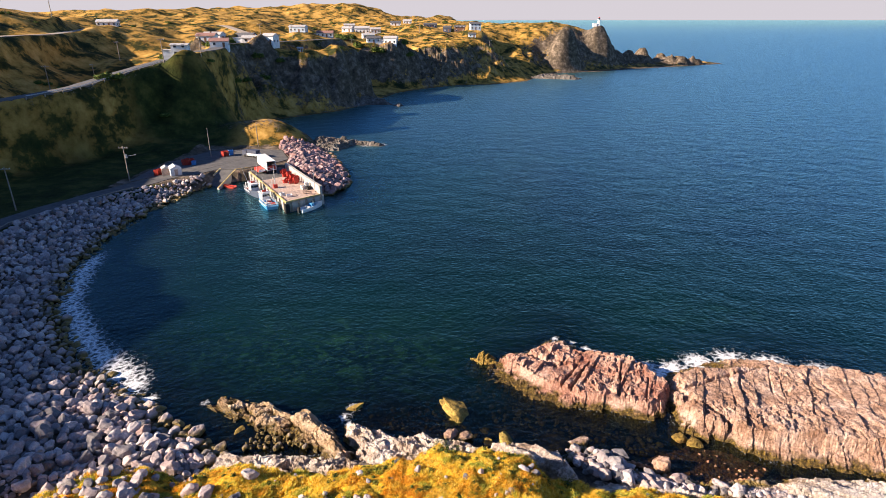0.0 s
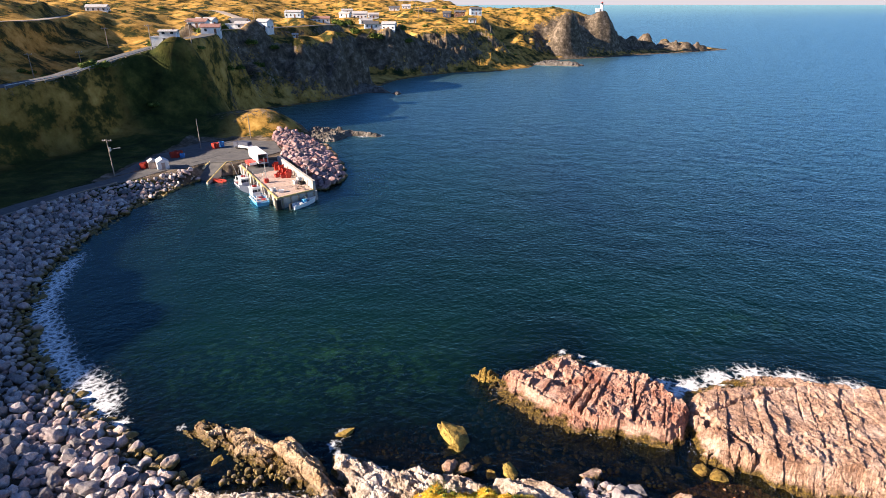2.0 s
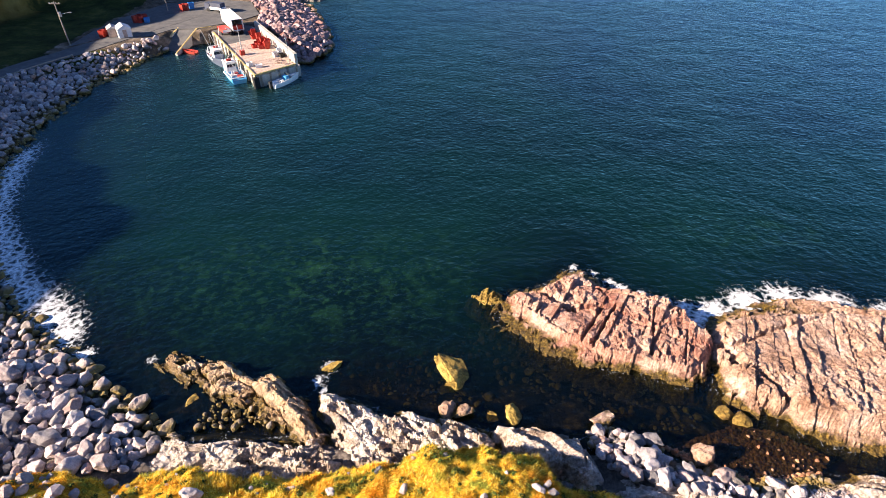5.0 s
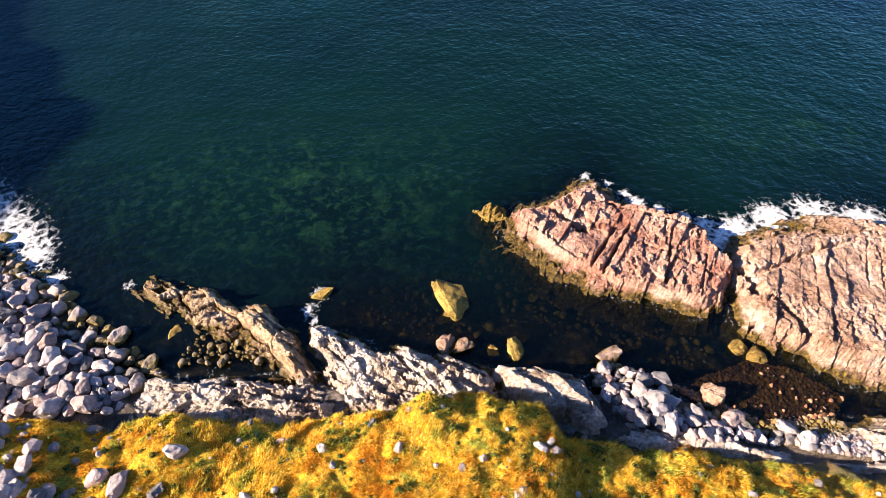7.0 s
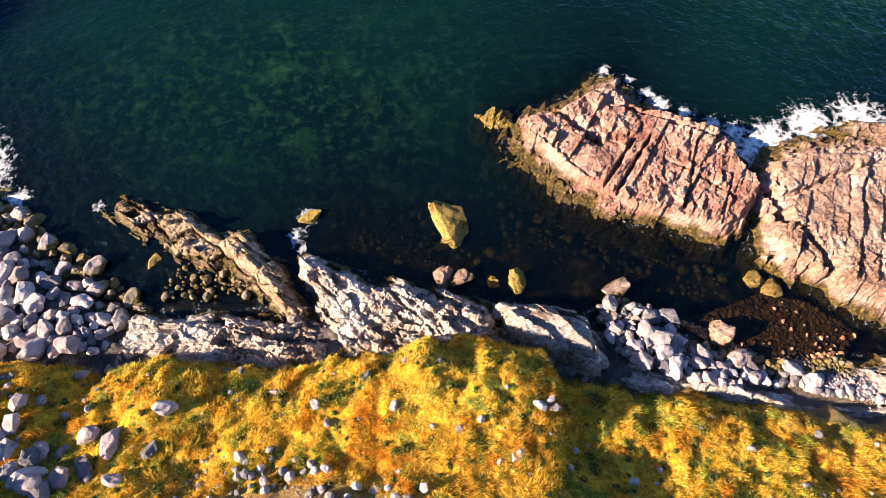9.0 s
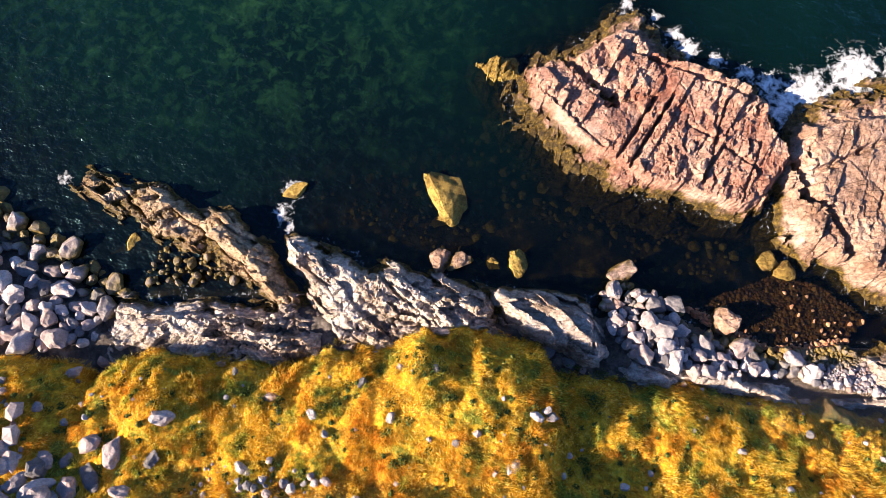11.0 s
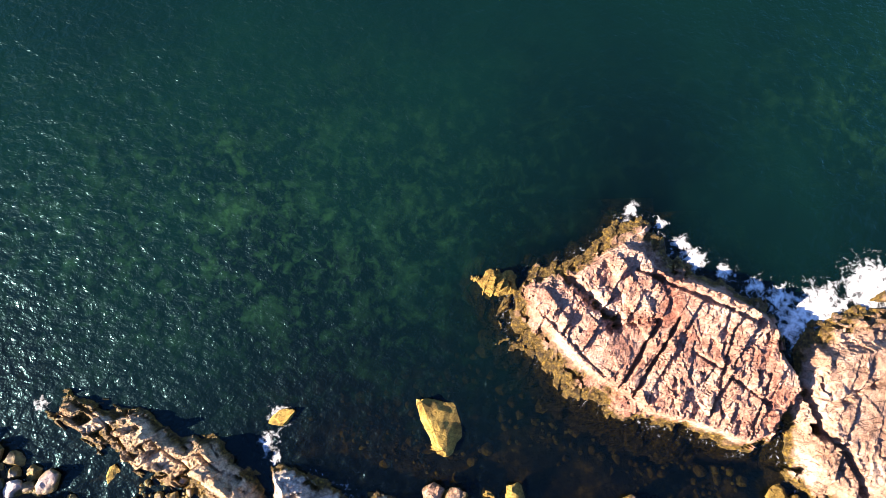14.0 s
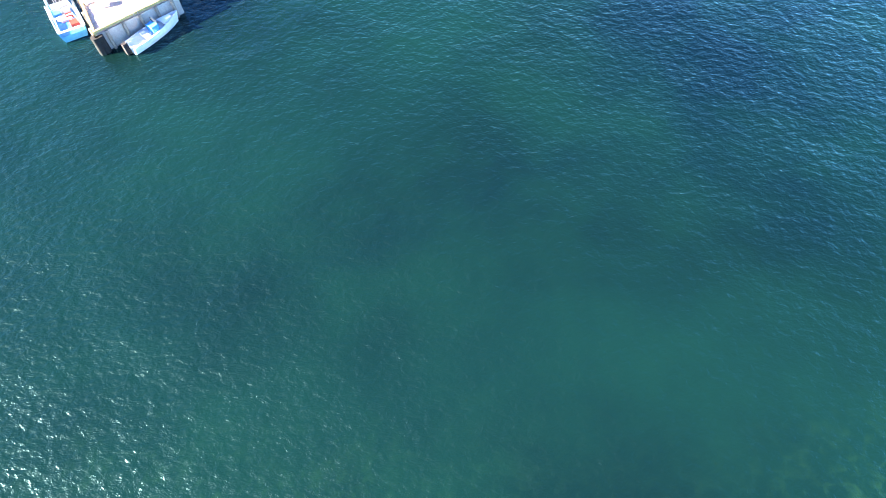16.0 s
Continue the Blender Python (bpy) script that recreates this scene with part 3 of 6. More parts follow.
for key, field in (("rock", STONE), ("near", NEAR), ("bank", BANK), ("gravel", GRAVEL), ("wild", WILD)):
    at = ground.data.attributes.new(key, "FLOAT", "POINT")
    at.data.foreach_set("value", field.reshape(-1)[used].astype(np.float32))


def height_at(x, y):
    return land_height(np.array([float(x)]), np.array([float(y)]))[0][0]


# ---- the sea ----
sx = spans((-4600, -600, 400), (-600, -90, 30), (-90, 75, 0.6), (75, 400, 13), (400, 4600, 420))
sy = spans((-4600, -200, 400), (-200, 30, 23), (30, 130, 0.6), (130, 260, 2.5), (260, 700, 11), (700, 4700, 200))
X, Y = np.meshgrid(sx, sy)
dl = inland(X, Y, LAND)
da, db = inland(X, Y, ISLET_A), inland(X, Y, ISLET_B)
shore = np.maximum(np.maximum(dl, da), db)
Z = np.where(Y > 2500, (Y - 2500) / 2200.0, 0.0) ** 2 * 36.0
near_bay = smooth((130 - Y) / 20) * smooth((X + 90) / 20) * smooth((90 - X) / 20)
FOAM = [(32, 67.5, 2.2), (36, 69, 2.6), (41, 69.5, 3.0), (46, 68.5, 3.0), (52, 66, 3.2), (20.9, 72.6, 0.8), (19.4, 74.4, 0.6), (26.8, 69.2, 0.9), (22.0, 71.4, 1.0), (17, 75.4, 0.7), (24.4, 70.4, 0.9), (28.6, 68.2, 1.3), (30.5, 67.2, 1.5), (29.6, 66, 1.6), (-12, 57.0, 0.8), (-11.5, 55.8, 0.6), (-11.2, 59.0, 0.9),
        (-30, 59.8, 0.6), (-41, 63.5, 2.0), (-44, 66, 2.2), (-37.5, 60.5, 1.2), (-29, 219, 3.0), (-24, 219, 2.5), (60, 63, 3)]
foam = 0.30 * smooth((1.6 + shore) / 1.6) * near_bay
for fx, fy, fr in FOAM:
    foam = np.maximum(foam, 0.95 * np.exp(-((X - fx) ** 2 + (Y - fy) ** 2) / (fr * fr) * 0.9))
surf = np.exp(-(((dl + 2.8) / 3.2) ** 2)) * smooth((X + 74) / 3) * smooth((-36 - X) / 5) * smooth((Y - 56) / 4) * smooth((118 - Y) / 14)
foam = np.maximum(foam, 0.72 * surf)
foam = foam * smooth((2.0 - shore) / 1.0)
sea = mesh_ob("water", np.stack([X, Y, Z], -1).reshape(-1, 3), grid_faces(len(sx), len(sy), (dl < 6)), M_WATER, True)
tagged(sea, "dark blue-green sea with small ripples, open to the horizon", "sea", kind="structure")
# pale haze beyond the horizon
a = Mat("horizon_haze")
a.t.links.new(a.node("Emission", {"Color": (1.0, 0.93, 1.0), "Strength": 0.24}).outputs[0], a.t.nodes["Material Output"].inputs[0])
haze = mesh_ob("backdrop", [(-4700, 4760, -60), (4700, 4760, -60), (4700, 4780, 650), (-4700, 4780, 650)], [(0, 1, 2, 3)], a.m)
tagged(haze, "pale evening sky above the horizon", "sky", kind="structure")
cove = np.exp(-(((X - 10) / 26) ** 2 + ((Y - 55) / 6.5) ** 2))
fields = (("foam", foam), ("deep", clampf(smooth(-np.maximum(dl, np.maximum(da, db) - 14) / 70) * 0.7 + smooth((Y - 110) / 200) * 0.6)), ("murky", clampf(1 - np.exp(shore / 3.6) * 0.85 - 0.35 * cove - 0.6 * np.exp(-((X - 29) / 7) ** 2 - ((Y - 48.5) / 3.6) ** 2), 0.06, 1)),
          ("reef", np.exp(-((X + 16) / 24) ** 2 - ((Y - 74) / 11) ** 2) + 0.85 * np.exp(-((X - 42) / 12) ** 2 - ((Y - 84) / 6) ** 2)))
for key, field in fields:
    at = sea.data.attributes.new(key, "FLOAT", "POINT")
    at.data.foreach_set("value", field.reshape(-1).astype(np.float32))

# ---- rock islets and ledges ----


def bare_rock(name, outline, step, angle, seed, material, label, top=1.6, dip=(0.0, 0.0), joints=None, gaps=(0.6, 2.0), tilt=0.15, uneven=0.5, cross=(1.2, 3.2), jag=1.0, lumps=0.0, slope=1.6, aprons=(), faults=(), warp=0.35, low=-1.6):
    """Jointed rock: parallel strips that tilt like fallen cards, cut across into slabs, each a part; faults are clefts, aprons gentle sides."""
    rng = random.Random(seed)
    xs = np.arange(min(p[0] for p in outline) - 1.6, max(p[0] for p in outline) + 1.6, step)
    ys = np.arange(min(p[1] for p in outline) - 1.6, max(p[1] for p in outline) + 1.6, step)
    x, y = np.meshgrid(xs, ys)
    cx, cy = float(np.mean([p[0] for p in outline])), float(np.mean([p[1] for p in outline]))
    c, s = math.cos(radians(angle)), math.sin(radians(angle))
    jx, jy = x + fbm(x, y, 1.3, 3, seed + 3) * warp * 0.55, y + fbm(x, y, 1.3, 3, seed + 4) * warp * 0.55
    u = c * jx + s * jy + fbm(x, y, 7, 2, seed + 1) * warp * 3
    w = s * jx - c * jy + fbm(x, y, 7, 2, seed + 2) * warp * 3
    if joints is None:
        joints = [float(w.min()) - 1]
        while joints[-1] < w.max() + 1:
            joints.append(joints[-1] + rng.uniform(*gaps))
    jj = np.array(joints)
    k = np.clip(np.searchsorted(jj, w), 1, len(jj) - 1)
    near_w, far_w = w - jj[k - 1], jj[k] - w
    ri = hash2(k, k * 0 + 7, seed)
    length = cross[0] + (cross[1] - cross[0]) * hash2(k, k * 0 + 3, seed)
    q = u / length + ri * 31.0 + 0.35 * w
    jn = np.floor(q)
    f = q - jn
    rb = hash2(k, jn, seed + 5)
    z = top + (x - cx) * dip[0] + (y - cy) * dip[1] + fbm(x, y, 10, 2, seed + 60) * 0.8
    z = z + (ri - 0.5) * uneven + tilt * (0.5 + ri) * np.clip(near_w - (near_w + far_w) / 2, -2, 2)
    z = z + (rb - 0.5) * uneven * 0.75 + ((rb * 7.31) % 1.0 - 0.5) * 0.35 * (f - 0.5) + ((rb * 13.7) % 1.0 - 0.5) * 0.25 * np.clip(near_w, 0, 1.2) * jag
    g2, r2, du2, dv2 = cells(jx, jy, 1.25, 0.55, angle + 14, seed + 20)
    g3, r3, du3, dv3 = cells(jx, jy, 0.55, 0.36, angle - 25, seed + 40)
    crisp = 0.2 + 0.8 * smooth(fbm(x, y, 5, 3, seed + 80) * 3.5 + 0.5)
    z = z + jag * crisp * ((r2 - 0.5) * 0.34 + ((r2 * 9.1) % 1 - 0.5) * dv2 * 0.5 + (r3 - 0.5) * 0.16 + ((r3 * 5.3) % 1 - 0.5) * dv3 * 0.22 - smooth((0.07 - g2) / 0.07) * 0.12)
    z = z + lumps * (np.abs(fbm(x, y, 1.9, 3, seed + 90)) - 0.15) * 1.1 + fbm(x, y, 0.7, 4, seed + 70, 0.62) * 0.13 * (0.5 + 0.5 * jag)
    edge = np.minimum(near_w, far_w)
    side_of = np.where(near_w < far_w, k - 1, k)
    force = hash2(side_of, side_of * 0 + 5, seed) ** 2.2 * smooth(fbm(u, w, 3.0, 3, seed + 120) * 2.6 + 0.55)      # joints open and close along their length
    z = z - smooth((0.09 + 0.2 * force - edge) / 0.16) * (0.10 + 0.75 * force) * min(1.0, uneven * 2) - smooth((0.1 - np.minimum(f, 1 - f) * length) / 0.1) * 0.3 * rb * rb * min(1.0, uneven * 2)
    for ax, ay, bx, by, wide, deep in faults:
        ex, ey = bx - ax, by - ay
        t = clampf(((jx - ax) * ex + (jy - ay) * ey) / (ex * ex + ey * ey))
        z = z - deep * smooth((wide * (0.6 + 0.8 * hash2(np.floor(t * 9), t * 0, seed)) - np.hypot(jx - ax - t * ex, jy - ay - t * ey)) / (wide * 0.7))
    g4, r4, du4, dv4 = cells(jx, jy, 1.9, 0.9, angle + 5, seed + 110)
    d = inland(x + fbm(x, y, 2.0, 3, seed + 8) * 0.7, y + fbm(x, y, 2.0, 3, seed + 9) * 0.7, outline) + (r4 - 0.5) * 0.7
    steep = np.full(np.shape(x), float(slope))
    for ax, ay, bx, by, reach, gentle in aprons:
        ex, ey = bx - ax, by - ay
        t = clampf(((x - ax) * ex + (y - ay) * ey) / (ex * ex + ey * ey))
        a0 = smooth((reach - np.hypot(x - ax - t * ex, y - ay - t * ey)) / reach * 1.8)
        steep = steep * (1 - a0) + gentle * a0
    side = steep * d + (r2 - 0.5) * 0.3 * jag
    stair = np.floor(side / 0.42) * 0.42 + 0.12 + 0.25 * (side / 0.42 - np.floor(side / 0.42)) * 0.42
    side = np.where(side > 0, side * 0.35 + stair * 0.65 + (r3 - 0.5) * 0.10, side * 1.3)
    z = np.maximum(np.minimum(z, side), low)
    keep = d > -1.1
    faces = grid_faces(len(xs), len(ys), keep)
    sel = (keep[:-1, :-1] | keep[:-1, 1:] | keep[1:, 1:] | keep[1:, :-1]).reshape(-1)
    slab_of = (k * 4096 + (jn - jn.min())).astype(np.int64)[:-1, :-1].reshape(-1)[sel]
    verts = np.stack([x - cx, y - cy, z], -1).reshape(-1, 3)
    ob = thing(name, pose(cx, cy, 0), label, "rock")
    names, counts = np.unique(slab_of, return_counts=True)
    big = names[counts > 90]
    rest = ~np.isin(slab_of, big)
    for key in list(big) + [None]:
        ff = faces[rest] if key is None else faces[slab_of == key]
        if len(ff):
            pv, pf, _ = compact(verts, ff)
            piece = mesh_ob("rubble" if key is None else "slab", pv, pf, material, False, ob)
            if key is None:
                tagged(piece, kind="stuff")
    return ob


bare_rock("rock_islet", ISLET_A, 0.105, 58, 100, M_RED, "reddish jointed slab of sea rock, weedy at its foot", 1.75, (0.045, 0.015),
          joints=[-42, -29.5, -25.8, -23.9, -19.6, -18.45, -17.6, -15.2, -14.4, -13.1, -11.6, -9.6, 0], tilt=0.10, uneven=0.34, cross=(1.2, 3.6), jag=0.95, slope=1.7, warp=0.2,
          aprons=[(5.5, 68, 9.5, 62.9, 3.6, 0.30), (9.5, 62.9, 15.5, 59.0, 2.8, 0.36), (15.5, 59.0, 24, 56.5, 1.6, 0.7), (10, 71.2, 15.5, 75, 3.4, 0.42), (15.5, 75, 20, 71.8, 3.0, 0.45), (20, 71.8, 27.5, 68.2, 2.0, 0.6)],
          faults=[(11.0, 70.4, 15.2, 66.0, 0.75, 1.0), (15.2, 66.0, 18.2, 66.6, 0.35, 0.5), (18.5, 66.6, 14.7, 60.6, 0.32, 0.8), (20.0, 66.7, 15.9, 60.4, 0.26, 0.7), (24.2, 66.2, 21.9, 59.3, 0.22, 0.45), (17, 70.5, 26.5, 66.2, 0.35, 0.5), (26.6, 62.4, 24.5, 57.0, 0.2, 0.35), (21.2, 64.0, 26.4, 60.2, 0.2, 0.3), (9.6, 66.8, 14.6, 61.6, 0.2, 0.25)])
bare_rock("rock_islet", ISLET_B, 0.13, 66, 200, M_TAN, "large tan rock islet with deep cracks, washed by surf", 2.4, (0.015, -0.01), gaps=(0.9, 3.2), tilt=0.07, uneven=0.26, cross=(2, 6), jag=0.75, lumps=0.4, slope=1.5, warp=0.25,
          aprons=[(31, 66.6, 52, 66.6, 3.4, 0.42), (34, 50, 60, 45.5, 2.5, 0.8)],
          faults=[(28.7, 65.0, 30.3, 58.2, 0.6, 1.7), (30.3, 58.2, 32.0, 56.4, 0.4, 1.1), (32.0, 56.4, 34.4, 49.6, 0.36, 1.3), (30.4, 60.0, 34.5, 61.8, 0.3, 0.5), (34.5, 61.8, 42, 64.5, 0.3, 0.5)])
bare_rock("rock_ledge", [(31, 66.2), (35, 67.6), (38, 69.0), (44, 69.4), (50, 67.2), (58, 64), (57, 61.5), (44, 65.6), (33, 65)], 0.16, 165, 230, M_TAN,
          "low wet ledge with yellow weed along the tan islet", 1.0, (0, -0.05), gaps=(0.5, 1.3), tilt=0.3, uneven=0.7, slope=0.8)
bare_rock("kelp_ledge", [(6.0, 68.2), (8.4, 66.8), (10.6, 64.0), (14.0, 60.9), (16.6, 59.2), (20, 58), (19, 56.4), (15.2, 57.8), (12, 59.4), (8.2, 62), (6.2, 65)], 0.16, 20, 150, M_RED,
          "weed-grown rock ledge lying awash beside the red islet", -0.22, (0.02, 0.03), gaps=(0.5, 1.2), tilt=0.2, uneven=0.45, slope=0.35)
SPIT = [(-29.8, 59.3), (-27.6, 60.4), (-24.1, 59.9), (-21.1, 59.3), (-19.2, 57.7), (-16.0, 57.3), (-14.6, 56.0), (-12.7, 54.6), (-11.9, 53.1), (-10.4, 50.9), (-9.2, 48.3), (-12.1, 49.1), (-14.4, 50.9),
        (-16.7, 52.6), (-19.0, 53.5), (-21.7, 54.4), (-23.4, 55.9), (-27.4, 57.7)]
bare_rock("rock_spit", SPIT, 0.105, -40, 300, M_OCHRE, "low ragged spit of tan rock running out from the shore", 1.25, (0.03, 0.03), gaps=(0.4, 1.6), tilt=-0.24, uneven=1.0, cross=(0.6, 2.2), jag=2.1, slope=1.0, warp=0.5)
HEAD = [(-11.8, 55.1), (-10.5, 55.5), (-8.7, 54.6), (-5.1, 52.7), (-2.4, 53.1), (0.3, 52.0), (4.6, 51.2), (5.8, 49.5), (4, 46.0), (-3, 45.6), (-7.2, 45.8), (-9.3, 49.6), (-11.3, 53.1)]
bare_rock("rock_ledge", HEAD, 0.105, -44, 400, M_GREY, "broken grey-tan rock ledge below the turf bank", 1.9, (0.05, 0.02), gaps=(0.5, 1.9), tilt=-0.2, uneven=0.85, cross=(0.7, 2.2), jag=2.1, slope=1.2, warp=0.45)
SHELF = [(-25.6, 49.8), (-23.9, 50.6), (-20.7, 49.9), (-17.9, 50.1), (-14.6, 49.9), (-12, 49.6), (-10.4, 50.4), (-8.8, 48.4), (-7.4, 46.4), (-3, 48.4), (1.5, 49.0), (6, 49.5), (6, 45), (-3, 44), (-9, 43), (-15, 42.8), (-22, 43), (-25.6, 45.8)]
bare_rock("shore_ledge", SHELF, 0.105, -18, 420, M_GREY, "pale grey ledge of split rock along the foot of the turf", 1.5, (0.025, 0.02), gaps=(0.5, 1.9), tilt=-0.16, uneven=0.85, cross=(0.6, 1.9), jag=2.3, slope=1.1, warp=0.7,
          faults=[(-10.6, 50.6, -7.0, 45.6, 0.5, 0.9)])
bare_rock("pale_slab", [(4.3, 51.0), (6.6, 50.7), (9.2, 50.7), (12.8, 49.8), (14.1, 47.9), (14.5, 45.4), (13.4, 44.3), (10, 45.4), (5.5, 47.8)], 0.11, -38, 440, M_GREY, "big pale slab of rock at the corner of the turf bank",
          2.35, (0.06, 0.02), gaps=(1.0, 2.8), tilt=-0.16, uneven=0.36, cross=(2.5, 5), jag=0.5, slope=1.8)
bare_rock("shore_ledge", [(15, 46.4), (20, 45.3), (24, 44.7), (29, 43.7), (34, 43.2), (38, 42.6), (38, 40.9), (30, 41.0), (22, 41.8), (14.5, 43.0)], 0.12, -16, 460, M_GREY,
          "pale rock strip between the turf and the cobbles", 1.6, (0.02, -0.02), gaps=(0.6, 1.8), tilt=-0.2, uneven=0.5, jag=0.9, slope=1.2)
bare_rock("shore_ledge", [(33.5, 46.2), (38, 46.9), (46, 46.2), (56, 44.4), (64, 40), (56, 35), (42, 36), (36, 40), (33, 43.4)], 0.17, -22, 480, M_GREY, "wide sloping pale rock shelf on the shore", 2.0, (0, -0.12), gaps=(0.9, 2.8), tilt=-0.15, uneven=0.4, jag=0.8, slope=1.0)
bare_rock("rock_tip", [(3.9, 69.8), (5.3, 70.8), (7.0, 70.3), (7.6, 68.8), (6.0, 68.2), (4.4, 68.9)], 0.09, 58, 500, M_WEEDROCK, "small weedy rock beside the red islet", 0.8, (0.0, 0.0), gaps=(0.5, 1.0), tilt=0.3, uneven=0.5, jag=0.9, slope=1.3)
bare_rock("low_reef", [(-52, 231), (-44, 229), (-36, 224), (-22, 219), (-24, 216.5), (-34, 219), (-38, 209), (-44, 208), (-50, 216)], 0.4, 10, 520, M_CLIFF, "dark low reef running out behind the breakwater", 1.9, gaps=(1, 4), tilt=0.2, uneven=1.4, jag=2.0, slope=0.9)
bare_rock("low_reef", [(-52, 318), (-40, 331), (-22, 328), (-24, 321), (-34, 340), (-46, 352), (-58, 345)], 0.7, 20, 540, M_CLIFF, "low rock reef at the foot of the cliffs", 2.6, (-0.05, 0), gaps=(2, 6), tilt=0.2, uneven=2.0, jag=2.5, slope=0.9)
bare_rock("low_reef", [(70, 486), (90, 496), (112, 479), (106, 474), (84, 480)], 0.8, 10, 560, M_CLIFF, "pale low reef below the headland", 2.6, (-0.03, 0), gaps=(2, 6), tilt=0.2, uneven=2.0, jag=2.5, slope=0.9)

# ---- boulders ----


def boulder_shape(seed, detail=2, lump=0.10, low=0.5, high=0.8):
    rng = random.Random(seed)
    bm = bmesh.new()
    bmesh.ops.create_icosphere(bm, subdivisions=detail, radius=1.0)
    cuts = [(Vector((rng.gauss(0, 1), rng.gauss(0, 1), rng.gauss(0, 0.8))).normalized(), rng.uniform(low, high)) for _ in range(12)]
    sc = (rng.uniform(0.95, 1.25), rng.uniform(0.8, 1.0), rng.uniform(0.62, 0.85))
    for v in bm.verts:
        p = v.co.copy()
        for n, k in cuts:
            o = p.dot(n) - k
            if o > 0:
                p -= n * o * 0.86
        p *= 1 + lump * noise.noise(p * 2.1 + Vector((seed, 0, 0))) + 0.5 * lump * noise.noise(p * 5.3 + Vector((0, seed, 0)))
        v.co = Vector((p.x * sc[0], p.y * sc[1], p.z * sc[2])) * 1.28
    me = bpy.data.meshes.new("boulder")
    bm.to_mesh(me)
    bm.free()
    me.materials.append(M_BOULDER)
    return me


SHAPES = [boulder_shape(k, 3, 0.16) for k in range(14)]
LOW = [boulder_shape(k + 50, 1) for k in range(4)] + [boulder_shape(k + 60, 2) for k in range(6)]
SHAPE_V = [np.array([tuple(v.co) for v in m.vertices]) for m in LOW]
SHAPE_F = [np.array([tuple(p.vertices) for p in m.polygons]) for m in LOW]


def joined_rocks(name, items, material, parent=None, label=""):
    """Many stones in one mesh: (x, y, z, size, seed)."""
    vv, ff, n = [], [], 0
    for x, y, z, s, k in items:
        rng = random.Random(k)
        i = k % len(LOW)
        q = np.array(Euler((rng.uniform(-0.6, 0.6), rng.uniform(-0.6, 0.6), rng.uniform(0, 6.3))).to_matrix())
        vv.append(SHAPE_V[i] @ q.T * s + (x, y, z))
        ff.append(SHAPE_F[i] + n)
        n += len(SHAPE_V[i])
    return mesh_ob(name, np.concatenate(vv), np.concatenate(ff), material, False, parent, label)


def scatter(area, count, size, seed, tries=30, pack=0.68):
    """Stones laid side by side in an outline: x, y, size."""
    rng = random.Random(seed)
    x0, x1 = min(p[0] for p in area), max(p[0] for p in area)
    y0, y1 = min(p[1] for p in area), max(p[1] for p in area)
    n = count * tries
    px = np.array([rng.uniform(x0, x1) for _ in range(n)])
    py = np.array([rng.uniform(y0, y1) for _ in range(n)])
    good = inland(px, py, area) > 0
    out, bins = [], {}
    for x, y in zip(px[good], py[good]):
        s = size(x, y, rng)
        key = (int(x // 2.6), int(y // 2.6))
        clash = False
        for i in (-1, 0, 1):
            for j in (-1, 0, 1):
                for (ox, oy, os) in bins.get((key[0] + i, key[1] + j), ()):
                    if (ox - x) ** 2 + (oy - y) ** 2 < (pack * (s + os)) ** 2:
                        clash = True
        if not clash:
            bins.setdefault(key, []).append((x, y, s))
            out.append((x, y, s))
        if len(out) >= count:
            break
    return out


def lay(items, sink=0.25, least=-0.6):
    hx = land_height(np.array([i[0] for i in items]), np.array([i[1] for i in items]))[0]
    return [(x, y, max(h, least) + s * (0.55 - sink), s, 7 * k + 3) for k, ((x, y, s), h) in enumerate(zip(items, hx))]


def stone_objects(name, items, parent, shapes=None):
    for x, y, z, s, k in items:
        rng = random.Random(k)
        ob = new(name, (shapes or SHAPES)[k % len(shapes or SHAPES)])
        ob.parent = parent
        ob.matrix_world = Matrix.LocRotScale((x, y, z), Euler((rng.uniform(-0.5, 0.5), rng.uniform(-0.5, 0.5), rng.uniform(0, 6.3))), (s, s, s * rng.uniform(0.8, 1.1)))


BEACH = [(-24, 50.6), (-26, 46.6), (-28.5, 45.8), (-33, 46), (-38, 43.5), (-52, 38), (-70, 50), (-84, 72), (-91, 100), (-93, 121), (-88, 136), (-79.5, 150), (-70.5, 161), (-67.0, 161), (-73, 139), (-73, 119),
         (-70, 100), (-64, 85.5), (-52, 71.5), (-40.5, 62.5), (-34.5, 58), (-31, 55.5)]


def beach_size(x, y, rng):
    back = float(smooth((-(x * 0.55 + y * 0.83) + 17) / 9))      # smaller stones up the back of the beach
    s = 0.36 + 0.58 * rng.random() ** 1.4
    return s * (1 - 0.58 * back)


rng = random.Random(77)
stones = [(x, y, z + rng.uniform(-0.1, 0.5) * s, s, k) for x, y, z, s, k in lay(scatter(BEACH, 5800, beach_size, 5, tries=14, pack=0.74), 0.15)]
beach = thing("boulder_beach", pose(0, 0, 0), "beach of grey and pinkish boulders, weedy along the water", "boulder beach")
stones.sort(key=lambda i: (i[0] + 30) ** 2 + (i[1] - 52) ** 2)
stone_objects("boulder", stones[:300], beach)
tagged(joined_rocks("boulders", stones[300:], M_BOULDERS, beach), kind="stuff")
filler = lay(scatter(BEACH, 2400, lambda x, y, r: r.uniform(0.12, 0.28), 6, tries=4, pack=0.5), 0.2)
filler = [i for i in filler if 0.55 * i[0] + 0.83 * i[1] < 20 or i[1] > 75]
tagged(joined_rocks("stones", filler, M_BOULDERS, beach), kind="stuff")
